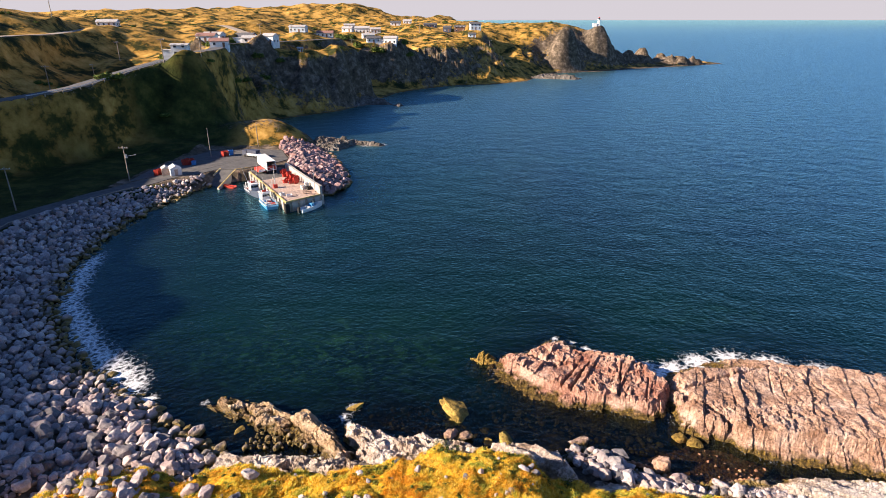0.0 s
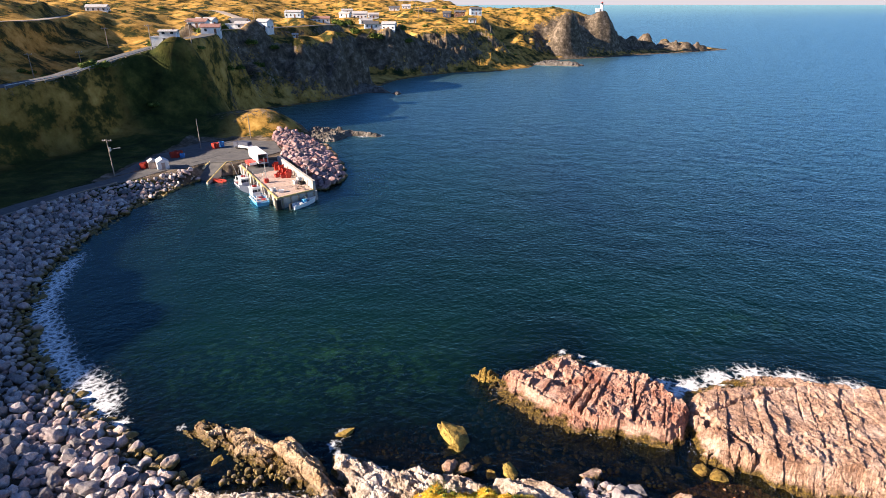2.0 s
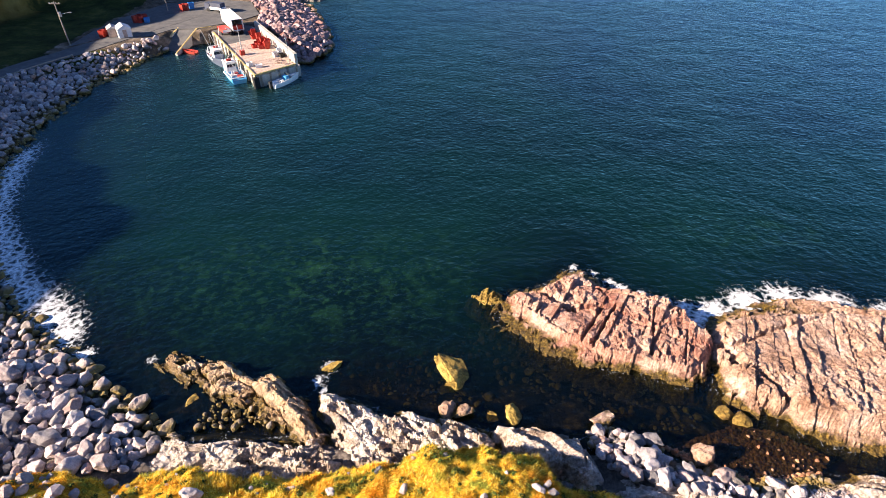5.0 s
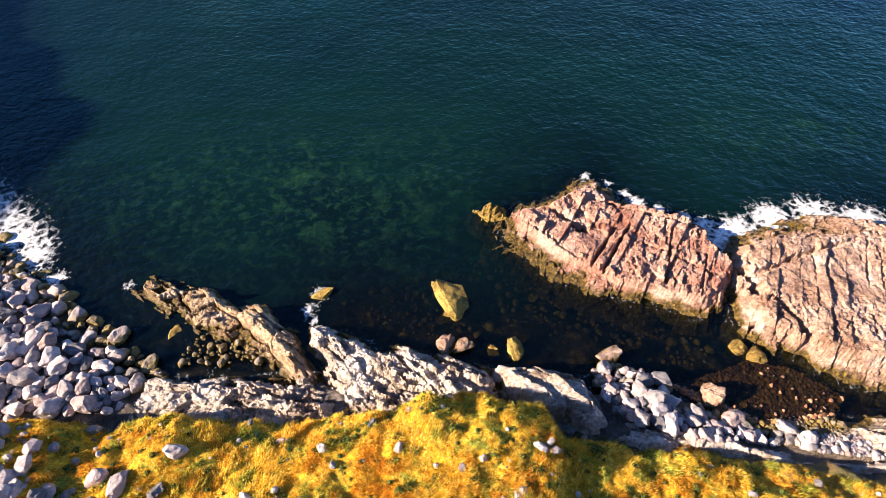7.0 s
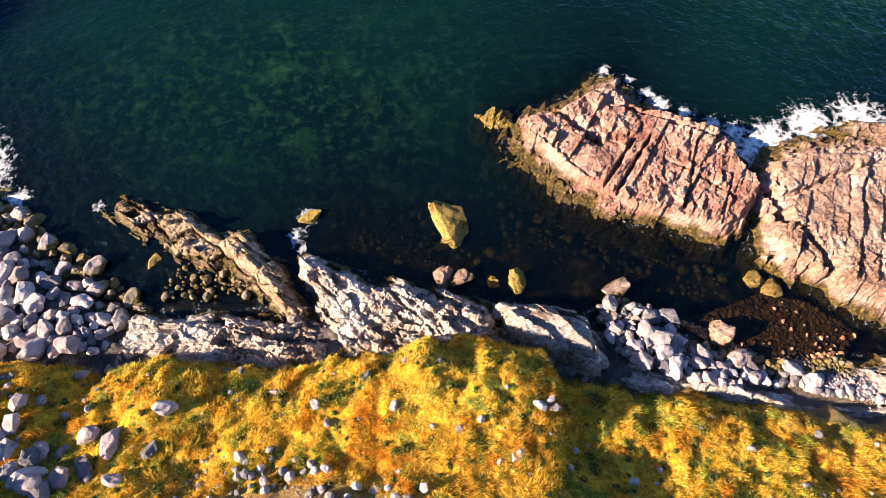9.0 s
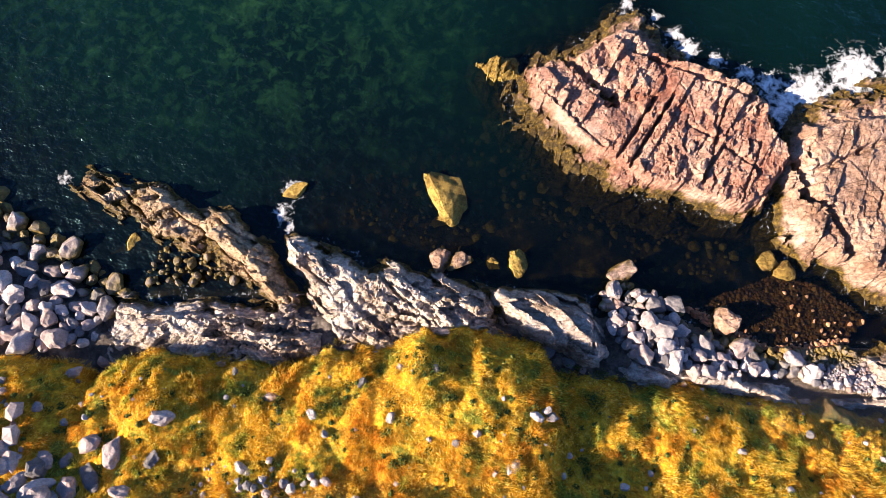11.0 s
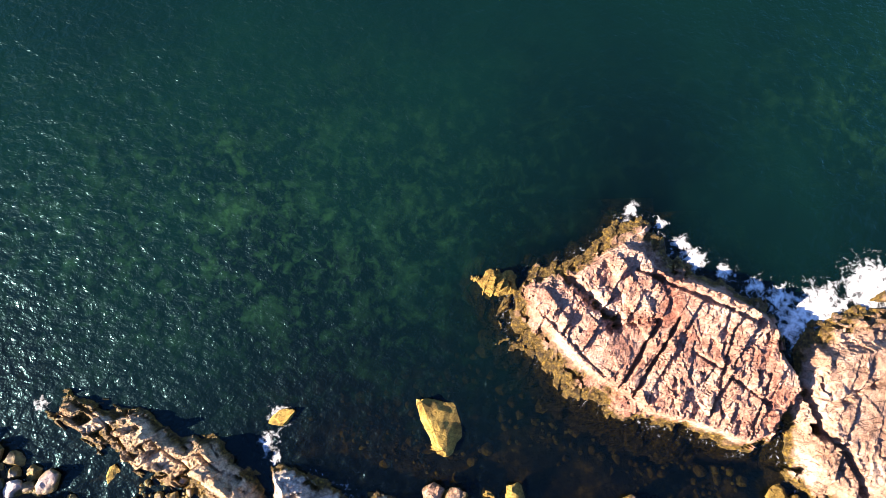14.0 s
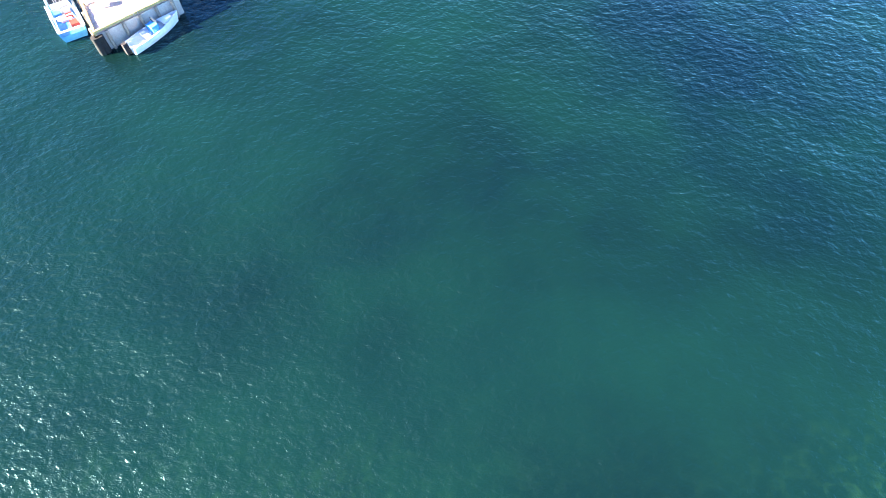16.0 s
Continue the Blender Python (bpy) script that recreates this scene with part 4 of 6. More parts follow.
MOLE = [(-47, 173), (-43.5, 167), (-34, 152), (-30.5, 151.5), (-28, 158), (-27.5, 164), (-30.5, 178), (-36, 193), (-41, 205), (-50, 212), (-58, 209), (-57, 199), (-50, 186)]
mole = lay(scatter(MOLE, 900, lambda x, y, r: r.uniform(0.55, 1.2), 8), 0.1)
mole = [(x, y, z + 1.0 * max(0.0, 1 - abs((x + 41) * 0.9 + (y - 180) * 0.42) / 9), s, k) for x, y, z, s, k in mole]
breakwater = thing("rock_breakwater", pose(0, 0, 0), "breakwater of heaped pinkish armour stones beside the wharf", "breakwater")
mole.sort(key=lambda i: i[1])
armour = []
for me in SHAPES:
    armour.append(me.copy())
    armour[-1].materials.clear()
    armour[-1].materials.append(M_ARMOUR_ONE)
stone_objects("boulder", mole[:300], breakwater, armour)
tagged(joined_rocks("boulder_rest", mole[300:], M_ARMOUR, breakwater), kind="stuff")

# single rocks in the shallows and along the shore


def lone(x, y, z, s, seed, label, weedy=False, squash=0.8, turn=0.0, long=1.0):
    me = boulder_shape(seed + 90, 3, 0.26, 0.45, 0.75)
    me.materials.clear()
    me.materials.append(M_WEEDROCK if weedy else M_TAN)
    ob = new("shore_rock", me)
    ob.matrix_world = Matrix.LocRotScale((x, y, z), Euler((0.15, -0.1, radians(turn))), (s * long * 1.15, s * 1.15, s * squash * 1.2))
    return tagged(ob, label, "rock", "rocks in the shallows")


lone(1.7, 58.0, -0.05, 1.75, 3, "yellow weed-covered rock standing in the shallows", True, 0.42, 115, 1.1)
lone(1.3, 56.7, -0.25, 0.65, 5, "low yellow weedy rock beside a larger one", True, 0.7, 20, 1.3)
lone(0.9, 53.2, 0.4, 0.75, 6, "pinkish boulder at the edge of the water", False, 0.8, 60)
lone(2.3, 53.0, 0.35, 0.65, 9, "pinkish boulder at the edge of the water", False, 0.8, 10)
lone(7.2, 52.9, -0.05, 0.72, 8, "brown weedy rock awash near the shore", True, 0.7, 95, 1.3)
lone(5.2, 53.0, -0.35, 0.6, 2, "brown weedy rock awash near the shore", True, 0.6, 40)
lone(15.4, 52.0, 0.3, 0.85, 4, "warm-lit boulder at the edge of the shallows", False, 0.9, 20, 1.1)
lone(14.6, 50.2, 0.3, 0.6, 7, "rust-brown stone among the shore boulders", True, 0.9, 70)
lone(23.5, 48.3, 0.45, 0.9, 10, "tall angular boulder standing alone by the cove", False, 1.15, 130)
lone(28.6, 52.4, 0.1, 0.8, 11, "weedy knob of rock at the foot of the tan islet", True, 0.7, 30)
lone(27.3, 53.2, 0.05, 0.7, 12, "weedy knob of rock at the foot of the tan islet", True, 0.7, 80)
lone(-24.2, 54.3, -0.2, 0.5, 1, "orange weedy rock awash in the small cove", True, 0.7, 60, 1.3)
lone(-11.1, 58.8, -0.05, 0.7, 13, "weedy rock awash in foam", True, 0.6, 15, 1.4)
heap = thing("boulder_heap", pose(0, 0, 0), "heap of bluish-grey boulders at the foot of the pale slab", "boulders")
HEAP = [(13.8, 50.6), (16, 51.3), (20, 49.6), (20.5, 47), (22, 47.3), (29.5, 45.8), (30, 44.2), (22, 44.2), (16, 45.2), (14.4, 46.8)]
st = lay(scatter(HEAP, 120, lambda x, y, r: 0.3 + 0.62 * r.random() ** 1.5, 12), 0.1)
stone_objects("boulder", [(x, y, z + (0.5 if x < 20 else 0.1), s, k) for x, y, z, s, k in st], heap)
COVE = [(20, 49.5), (24, 46.8), (29, 45.6), (33, 46.6), (35, 48.6), (31.5, 51.2), (28, 52), (24, 50.5)]
st = lay(scatter(COVE, 1900, lambda x, y, r: 0.11 + 0.2 * r.random() ** 2, 13, pack=0.55), 0.2, -0.3)
tagged(joined_rocks("cobbles", st, M_COBBLE), "bed of orange and grey cobbles in the shallow cove", "cobbles", kind="stuff")
COVE2 = [(27, 45.8), (33, 46.4), (35, 44.6), (36, 42.6), (30, 43.4)]
st = lay(scatter(COVE2, 1000, lambda x, y, r: 0.12 + 0.3 * r.random() ** 2, 14, pack=0.6), 0.1)
tagged(joined_rocks("cobbles", [(x, y, z + 0.25, s, k) for x, y, z, s, k in st], M_BOULDERS), "loose pale cobbles on the shore of the cove", "cobbles", kind="stuff")
WEEDS = [(-22, 51), (-12, 51.5), (-9, 56), (6, 52.6), (14, 52), (22, 50.5), (27, 54), (20, 57), (13, 61), (4, 66), (-2, 62), (-8, 60), (-14, 60), (-20, 56)]
st = scatter(WEEDS, 520, lambda x, y, r: 0.15 + 0.5 * r.random() ** 2.5, 15, pack=0.8)
tagged(joined_rocks("sunken_stones", [(x, y, -1.15 - s * 0.5, s, 7 * k) for k, (x, y, s) in enumerate(st)], M_WEEDROCK), "weedy brown stones lying under shallow water", "stones", kind="stuff")
COVE3 = [(-23, 51), (-13.5, 51.5), (-17, 54.5), (-21, 55)]
st = scatter(COVE3, 80, lambda x, y, r: 0.12 + 0.4 * r.random() ** 2, 16)
tagged(joined_rocks("cobbles", [(x, y, 0.1 + 0.06 * (55 - y) + s * 0.1, s, 7 * k) for k, (x, y, s) in enumerate(st)], M_BOULDERS), "brown and grey stones between the rock ledges", "stones", kind="stuff")

# ---- turf on the bank ----
a = Mat("turf_blades", 0.9, 0.1)
gold = a.ramp(a.island(), (0.0, (0.46, 0.24, 0.02)), (0.3, (0.78, 0.48, 0.035)), (0.7, (0.94, 0.68, 0.08)), (1.0, (0.96, 0.84, 0.30)))
green = a.ramp(a.island(), (0.0, (0.10, 0.14, 0.02)), (0.5, (0.32, 0.36, 0.05)), (1.0, (0.62, 0.62, 0.12)))
rust = a.ramp(a.noise(0.27, 6, 0.7, a.stretch(1, 1, 1, 40)), (0.47, 0.0), (0.58, 0.9))
gold = a.mix(rust, gold, a.ramp(a.island(), (0.0, (0.42, 0.16, 0.015)), (0.6, (0.78, 0.35, 0.03)), (1.0, (0.92, 0.55, 0.09))))
blade_col = a.mix(a.ramp(a.noise(0.45, 7, 0.72), (0.50, 0.0), (0.60, 0.9)), gold, green)
blade_col = a.mix(1.0, blade_col, a.ramp(a.noise(2.2, 5, 0.7), (0.36, 0.6), (0.50, 1.08)), "MULTIPLY")
up = a.node("VectorMath", {0: a.node("NewGeometry").outputs["Normal"], 1: (-0.25, 0.0, 0.55)}).outputs[0]
a.done(blade_col, up)
thru = a.node("BsdfTranslucent", {"Color": blade_col}).outputs[0]
a.t.links.new(a.node("MixShader", {0: 0.4, 1: a.b.outputs[0], 2: thru}).outputs[0], a.t.nodes["Material Output"].inputs[0])
M_BLADE = a.m
a = Mat("shrub_leaves", 0.85, 0.15)
M_LEAF = a.done(a.ramp(a.island(), (0.0, (0.03, 0.055, 0.012)), (0.6, (0.08, 0.11, 0.02)), (1.0, (0.17, 0.18, 0.04))))


def blades(name, area, count, tall, seed, material):
    rng = np.random.RandomState(seed)
    px, py = rng.uniform(area[0], area[1], count), rng.uniform(area[2], area[3], count)
    keep = (np.interp(px, TURF_X, TURF_Y) + fbm(px, py, 3, 4, 40, 0.6) * 1.1 + 0.45 - py > 0.2) & (fbm(px, py, 2.6, 3, 90) > -0.45)
    px, py = px[keep], py[keep]
    h, d, stone, near, bank, gravel, wild = land_height(px, py)
    ok = gravel < 0.35
    px, py, h = px[ok], py[ok], h[ok]
    n, per = len(px), 7
    size = tall * (0.35 + 1.5 * smooth(fbm(px, py, 1.1, 3, 91) * 1.5 + 0.35))
    root = np.repeat(np.stack([px, py, h - 0.03], -1), per, 0)
    ang = rng.uniform(0, 6.283, n * per)
    lean = rng.uniform(0.25, 1.0, n * per)
    tallv = np.repeat(size, per) * rng.uniform(0.6, 1.1, n * per)
    gust = 6.283 * fbm(px, py, 4.0, 2, 93)
    wind = np.repeat(np.stack([0.15 + 0.25 * np.cos(gust), 0.3 * np.sin(gust)], -1), per, 0)
    tip = root + np.stack([(np.cos(ang) * lean * 0.8 + wind[:, 0]) * tallv, (np.sin(ang) * lean * 0.8 + wind[:, 1]) * tallv, tallv * 0.8], -1)
    side = np.stack([-np.sin(ang), np.cos(ang), np.zeros_like(ang)], -1) * (0.013 + 0.02 * rng.rand(n * per))[:, None]
    off = np.stack([np.cos(ang), np.sin(ang), np.zeros_like(ang)], -1) * (rng.rand(n * per) * 0.26)[:, None]
    v = np.stack([root + off - side, root + off + side, tip], 1).reshape(-1, 3)
    return mesh_ob(name, v, np.arange(len(v)).reshape(-1, 3), material)


tagged(blades("grass", (-42, 50, 33.0, 49.5), 112000, 0.28, 3, M_BLADE), "golden autumn grass tufts on the bank above the rocks", "grass", kind="stuff")


def leafy(name, items, seed, material, leaf=0.10):
    """Low shrubs of many small leaves: (x, y, z, radius, height)."""
    rng = np.random.RandomState(seed)
    vv = []
    for x, y, z, r, t in items:
        n = int(260 * max(0.5, min(6, r)))
        u = rng.normal(size=(n, 3))
        u /= np.linalg.norm(u, axis=1)[:, None]
        u[:, 2] = np.abs(u[:, 2])
        rad = rng.uniform(0.55, 1.05, n) * (1 + 0.3 * np.sin(u[:, 0] * 5 + x) * np.cos(u[:, 1] * 4 + y))
        c = u * rad[:, None] * (r, r, t) + (x, y, z)
        s = leaf * max(1, r * 0.9) * rng.uniform(0.7, 1.5, n)[:, None]
        e1 = rng.normal(size=(n, 3))
        e1 /= np.linalg.norm(e1, axis=1)[:, None]
        e2 = np.cross(e1, u)
        vv.append(np.stack([c - e1 * s, c + e2 * s * 0.6, c + e1 * s, c - e2 * s * 0.6], 1).reshape(-1, 3))
    v = np.concatenate(vv)
    return mesh_ob(name, v, np.arange(len(v)).reshape(-1, 4), material)


rng = random.Random(4)
sh = [(-0.2, 45.2, 4.6, 1.1, 0.5), (0.8, 44.8, 4.8, 0.9, 0.4), (10.4, 43.8, 3.2, 1.2, 0.5), (12.2, 42.6, 3.4, 1.0, 0.5), (13.4, 44.2, 0, 0.8, 0.45), (15.0, 43.6, 0, 0.7, 0.4), (11.6, 44.7, 0, 0.6, 0.35)]
for k in range(520):
    x, y = rng.uniform(-36, 50), rng.uniform(34, 46.5)
    if np.interp(x, TURF_X, TURF_Y) - y > 1.0:
        sh.append((x, y, height_at(x, y) - 0.05, 0.14 + 0.45 * rng.random() ** 2, rng.uniform(0.15, 0.35)))
sh[:7] = [(x, y, height_at(x, y) - 0.05, r, t) for x, y, z, r, t in sh[:7]]
tagged(leafy("low_shrubs", sh, 5, M_LEAF, 0.07), "patches of low green heath plants among the grass", "shrubs", kind="stuff")
LONE_STONES = [(-22.8, 39.8, .75), (-21.2, 39.4, .8), (-18.1, 41.6, .8), (-25.7, 38.7, .7), (-25.8, 37.0, .9), (-22.7, 37.7, .8), (-18.5, 38.9, .6), (-12.3, 38.4, .45), (-4.5, 44.0, .35), (-1.8, 45.0, .3),
               (-2.3, 41.7, .4), (2.1, 40.2, .35), (5.6, 38.5, .35), (-11.0, 42.8, .45), (-7.8, 41.8, .4), (8.6, 41.7, .4), (-24.4, 36.2, .9), (-27.2, 37.4, .8), (-6.5, 37.7, .4), (9.3, 46.0, .7), (10.9, 45.1, .5), (12.0, 44.4, .4), (-20, 37.0, .6), (-26, 38.3, .8), (-25.2, 36.6, .95), (-23.7, 37.0, .9), (-28, 36.2, .8), (-27.7, 38.8, .6), (-24.5, 38.7, .5), (-26.8, 35.3, .95), (-26.4, 44.3, .6), (-25.1, 45.1, .55), (-14, 44.5, .35), (7.6, 41.8, .4), (6.0, 38.6, .45)]
for k, (x, y, s) in enumerate(LONE_STONES):
    ob = new("field_stone", SHAPES[(k * 3) % 14])
    ob.matrix_world = Matrix.LocRotScale((x, y, height_at(x, y) + s * 0.15), Euler((0.3, 0.2, k * 1.7)), (s, s * 0.85, s * 0.8))
    tagged(ob, "grey stone lying in the golden grass", "stone", "stones in the grass")
SCREE = [(-16, 35.5), (-15, 38.5), (-9, 38.6), (-5, 37.2), (2, 35.6), (2, 33.5), (-16, 33.5)]
st = lay(scatter(SCREE, 190, lambda x, y, r: 0.08 + 0.32 * r.random() ** 2.2, 17), 0.15)
tagged(joined_rocks("scree", st, M_BOULDERS), "loose grey stones on a bare patch of the bank", "stones", kind="stuff")
BANKSTONES = [(-36, 33), (-36, 45), (-10, 45), (12, 45), (50, 39), (50, 33)]
st = lay(scatter(BANKSTONES, 130, lambda x, y, r: 0.1 + 0.28 * r.random() ** 2, 18, pack=2.2), 0.15)
tagged(joined_rocks("scattered_stones", st, M_BOULDERS), "small grey stones strewn through the grass", "stones", kind="stuff")
BACKSTONES = [(-36, 44), (-30, 44.5), (-27, 40), (-27, 34), (-46, 34), (-46, 40)]
st = lay(scatter(BACKSTONES, 200, lambda x, y, r: 0.2 + 0.55 * r.random() ** 2, 19), 0.2)
tagged(joined_rocks("scree", st, M_BOULDERS), "dark loose stones between the beach and the bank", "stones", kind="stuff")
rail = thing("metal_rail", pose(-0.8, 34.9, height_at(-0.8, 34.9)), "red painted pipe rail on the bare stony patch", "rail")
bm = bmesh.new()
tube(bm, (-3.4, -0.25, 0.9), (-2.2, 0, 1.05), 0.05)
tube(bm, (-2.2, 0, 1.05), (3.2, 0.05, 1.05), 0.05)
tube(bm, (3.2, 0.05, 1.05), (3.7, 0, 0.9), 0.05)
part("top_rail", bm, M_REDP, rail)
for px in (-3.4, -0.9, 1.4, 3.7):
    part("post", tube(bmesh.new(), (px, 0, -0.3), (px, 0, 1.02 if abs(px) < 3 else 0.92), 0.04), M_REDP, rail)

# ---- roads and yard ----


def strip(name, line, half, material, label, lift=0.1, step=3.0):
    pts = []
    for (ax, ay, az), (bx, by, bz) in zip(line, line[1:]):
        n = max(1, int(math.hypot(bx - ax, by - ay) / step))
        pts += [(ax + (bx - ax) * k / n, ay + (by - ay) * k / n, az + (bz - az) * k / n) for k in range(n)]
    pts = np.array(pts + [line[-1]])
    for _ in range(3):
        pts[1:-1] = (pts[:-2] + 2 * pts[1:-1] + pts[2:]) / 4
    tan = np.gradient(pts[:, :2], axis=0)
    tan /= np.linalg.norm(tan, axis=1)[:, None]
    nor = np.stack([-tan[:, 1], tan[:, 0]], -1)
    wob = 1 + 0.06 * np.sin(np.arange(len(pts)) * 1.7)
    v = []
    for o, dz in ((-half, -0.5), (-half, lift), (0, lift + 0.04), (half, lift), (half, -0.5)):
        v.append(np.concatenate([pts[:, :2] + nor * o * wob[:, None], pts[:, 2:] + dz], 1))
    v = np.stack(v, 1).reshape(-1, 3)
    ob = mesh_ob(name, v, grid_faces(5, len(pts)), material)
    return tagged(ob, label, "road", kind="structure")


strip("road", LOWER_ROAD, 3.0, M_ROAD, "narrow asphalt road along the boulder beach")
strip("road", UPPER_ROAD, 3.0, M_ROAD, "asphalt road climbing the hillside to the village")
strip("road", FAR_ROAD, 2.6, M_TRACK, "pale gravel road over the far hillside")
YARD = [(-88, 152), (-80, 158), (-72, 163.5), (-68.5, 169.4), (-63.2, 169.4), (-61, 171.5), (-54.5, 176), (-50, 183), (-56, 197), (-66, 199), (-80, 195), (-88, 175)]
bm = bmesh.new()
bm.faces.new([bm.verts.new((x, y, 2.86)) for x, y in YARD])
ex = bmesh.ops.extrude_face_region(bm, geom=list(bm.faces))
for v in ex["geom"]:
    if isinstance(v, bmesh.types.BMVert):
        v.co.z = 1.2
tagged(part("yard_pavement", bm, M_ROAD), "worn asphalt yard behind the wharf", "pavement", kind="structure")


def guard_rail(line, off, gap, label, material, tall=0.7):
    ob = thing("guard_rail", pose(0, 0, 0), label, "guard rail")
    pts = []
    for (ax, ay, az), (bx, by, bz) in zip(line, line[1:]):
        ln = math.hypot(bx - ax, by - ay)
        n = max(1, int(ln / gap))
        nx, ny = (by - ay) / ln, -(bx - ax) / ln
        pts += [(ax + (bx - ax) * k / n + nx * off, ay + (by - ay) * k / n + ny * off, az + (bz - az) * k / n) for k in range(n)]
    for x, y, z in pts:
        part("post", boxes((x - 0.13, y - 0.13, z - 0.6, x + 0.13, y + 0.13, z + tall)), M_POLE, ob)
    for a0, b0 in zip(pts, pts[1:]):
        bm = bmesh.new()
        tube(bm, (a0[0], a0[1], a0[2] + tall - 0.12), (b0[0], b0[1], b0[2] + tall - 0.12), 0.14, sides=6)
        part("beam", bm, material, ob)
    return ob


guard_rail(LOWER_ROAD[:5], 3.5, 6.0, "dark timber guard rail along the shore road", M_POLE)
guard_rail(UPPER_ROAD[2:7], 3.4, 5.0, "pale guard rail along the hillside road", M_STEEL)

# ---- wharf ----
WHARF = pose(-39.0, 136.2, 0, 0, 0, 31.3)
wharf = thing("wharf", WHARF, "timber-decked fishing wharf with a pale concrete wall", "wharf")


def prism(pts, z0, z1):
    bm = bmesh.new()
    lo = [bm.verts.new((x, y, z0)) for x, y in pts]
    hi = [bm.verts.new((x, y, z1)) for x, y in pts]
    bm.faces.new(lo[::-1])
    bm.faces.new(hi)
    for k in range(len(pts)):
        j = (k + 1) % len(pts)
        bm.faces.new((lo[k], lo[j], hi[j], hi[k]))
    return bm


part("quay_body", prism([(0, 0), (10.7, 2.4), (10.7, 44), (0, 44)], -2.5, 2.35), M_CONC, wharf)
for k in range(26):
    y0 = 0.35 + k * 0.92
    part("plank", prism([(0.3, y0), (9.8, y0 + 2.1), (9.8, y0 + 2.98), (0.3, y0 + 0.88)], 2.35, 2.58 + 0.02 * (k % 3)), M_PLANK, wharf)
part("slab", prism([(0.3, 24.4), (9.8, 26.5), (9.8, 43), (0.3, 43)], 2.35, 2.56), M_ROAD, wharf)
part("wall", prism([(9.9, 3.0), (10.65, 3.2), (10.65, 33), (9.9, 33)], 2.35, 4.7), M_CONC, wharf)
part("kerb", prism([(0.0, 0.02), (0.28, 0.08), (0.28, 36), (0.0, 36)], 2.36, 2.85), M_YELLOW, wharf)
part("kerb", prism([(0.3, 0.05), (9.8, 2.16), (9.8, 2.42), (0.3, 0.32)], 2.6, 2.9), M_YELLOW, wharf)
for k in range(10):
    part("pile", tube(bmesh.new(), (-0.18, 1.5 + 3.6 * k, -2.5), (-0.18, 1.5 + 3.6 * k, 2.5), 0.2), M_POLE, wharf)
for k in range(5):
    part("pile", tube(bmesh.new(), (1.4 + 2.1 * k, 0.12 + 0.47 * k, -2.5), (1.4 + 2.1 * k, 0.12 + 0.47 * k, 2.5), 0.2), M_POLE, wharf)
for cx, cy in ((-0.1, -0.05), (0.35, 0.05)):
    part("fender", tube(bmesh.new(), (cx, cy, -0.6), (cx, cy, 2.3), 0.5, sides=12), M_BLACK, wharf)
part("ladder", boxes((5.0, 1.0, -0.5, 5.08, 1.08, 2.9), (5.5, 1.1, -0.5, 5.58, 1.18, 2.9), (5.0, 1.02, 0.4, 5.5, 1.1, 0.5), (5.0, 1.02, 1.2, 5.5, 1.1, 1.3), (5.0, 1.02, 2.0, 5.5, 1.1, 2.1)), M_STEEL, wharf)


def at(lx, ly, lz=2.6, turn=0.0):
    return WHARF @ pose(lx, ly, lz, 0, 0, turn)


def tub(m, label, material, sx=1.2, sy=1.05, sz=0.85):
    ob = thing("fish_tub", m, label, "tub", "fish tubs on the wharf")
    bm = bmesh.new()
    rings = [(0.86, 0.0), (1.0, sz), (0.9, sz), (0.8, 0.12)]
    vs = [[bm.verts.new((sgx * sx / 2 * k, sgy * sy / 2 * k, z)) for sgx, sgy in ((-1, -1), (1, -1), (1, 1), (-1, 1))] for k, z in rings]
    bm.faces.new(vs[0][::-1])
    for r0, r1 in zip(vs, vs[1:]):
        for k in range(4):
            bm.faces.new((r0[k], r0[(k + 1) % 4], r1[(k + 1) % 4], r1[k]))
    bm.faces.new(vs[3])
    part("body", bm, material, ob)
    for sg in (-0.3, 0.3):
        part("foot", boxes((sg * sx - 0.1, -sy * 0.4, -0.02, sg * sx + 0.1, sy * 0.4, 0.1)), material, ob)
    return ob


rng = random.Random(9)
for k, (lx, ly) in enumerate([(7.9, 16.6), (6.7, 17.2), (5.5, 18.6), (8.6, 18.0), (7.2, 18.8), (6.6, 20.4), (8.0, 20.2), (7.6, 22.0), (8.9, 21.8), (8.2, 23.8), (7.4, 25.6), (8.6, 25.8), (8.0, 27.6), (7.9, 29.6)]):
    t0 = tub(at(lx, ly, 2.6, rng.uniform(-12, 12)), "red plastic fish tub standing on the wharf", M_REDP)
    if k % 3 == 0:
        copy_thing(t0, at(lx, ly, 3.46, rng.uniform(-12, 12)))
M_PALEBOX = paint("pale_plastic", (0.62, 0.60, 0.58), 0.5, 0.25, 2.0)
tub(at(0.95, 6.6, 2.6, 20), "grey plastic tub near the wharf's edge", M_PALEBOX)
tub(at(2.4, 4.9, 2.6, -10), "white plastic tub near the wharf's end", M_WHITE, 1.5, 1.0, 0.6)
tub(at(7.9, 10.0, 2.6, 8), "grey plastic tub beside the concrete wall", M_PALEBOX, 1.4, 1.2, 1.0)
tub(at(9.0, 10.6, 2.6, -5), "white plastic tub beside the concrete wall", M_WHITE, 1.2, 1.1, 1.5)
tub(at(8.9, 8.9, 2.6, 15), "dark plastic tub beside the concrete wall", M_BLACK, 1.3, 1.0, 0.8)
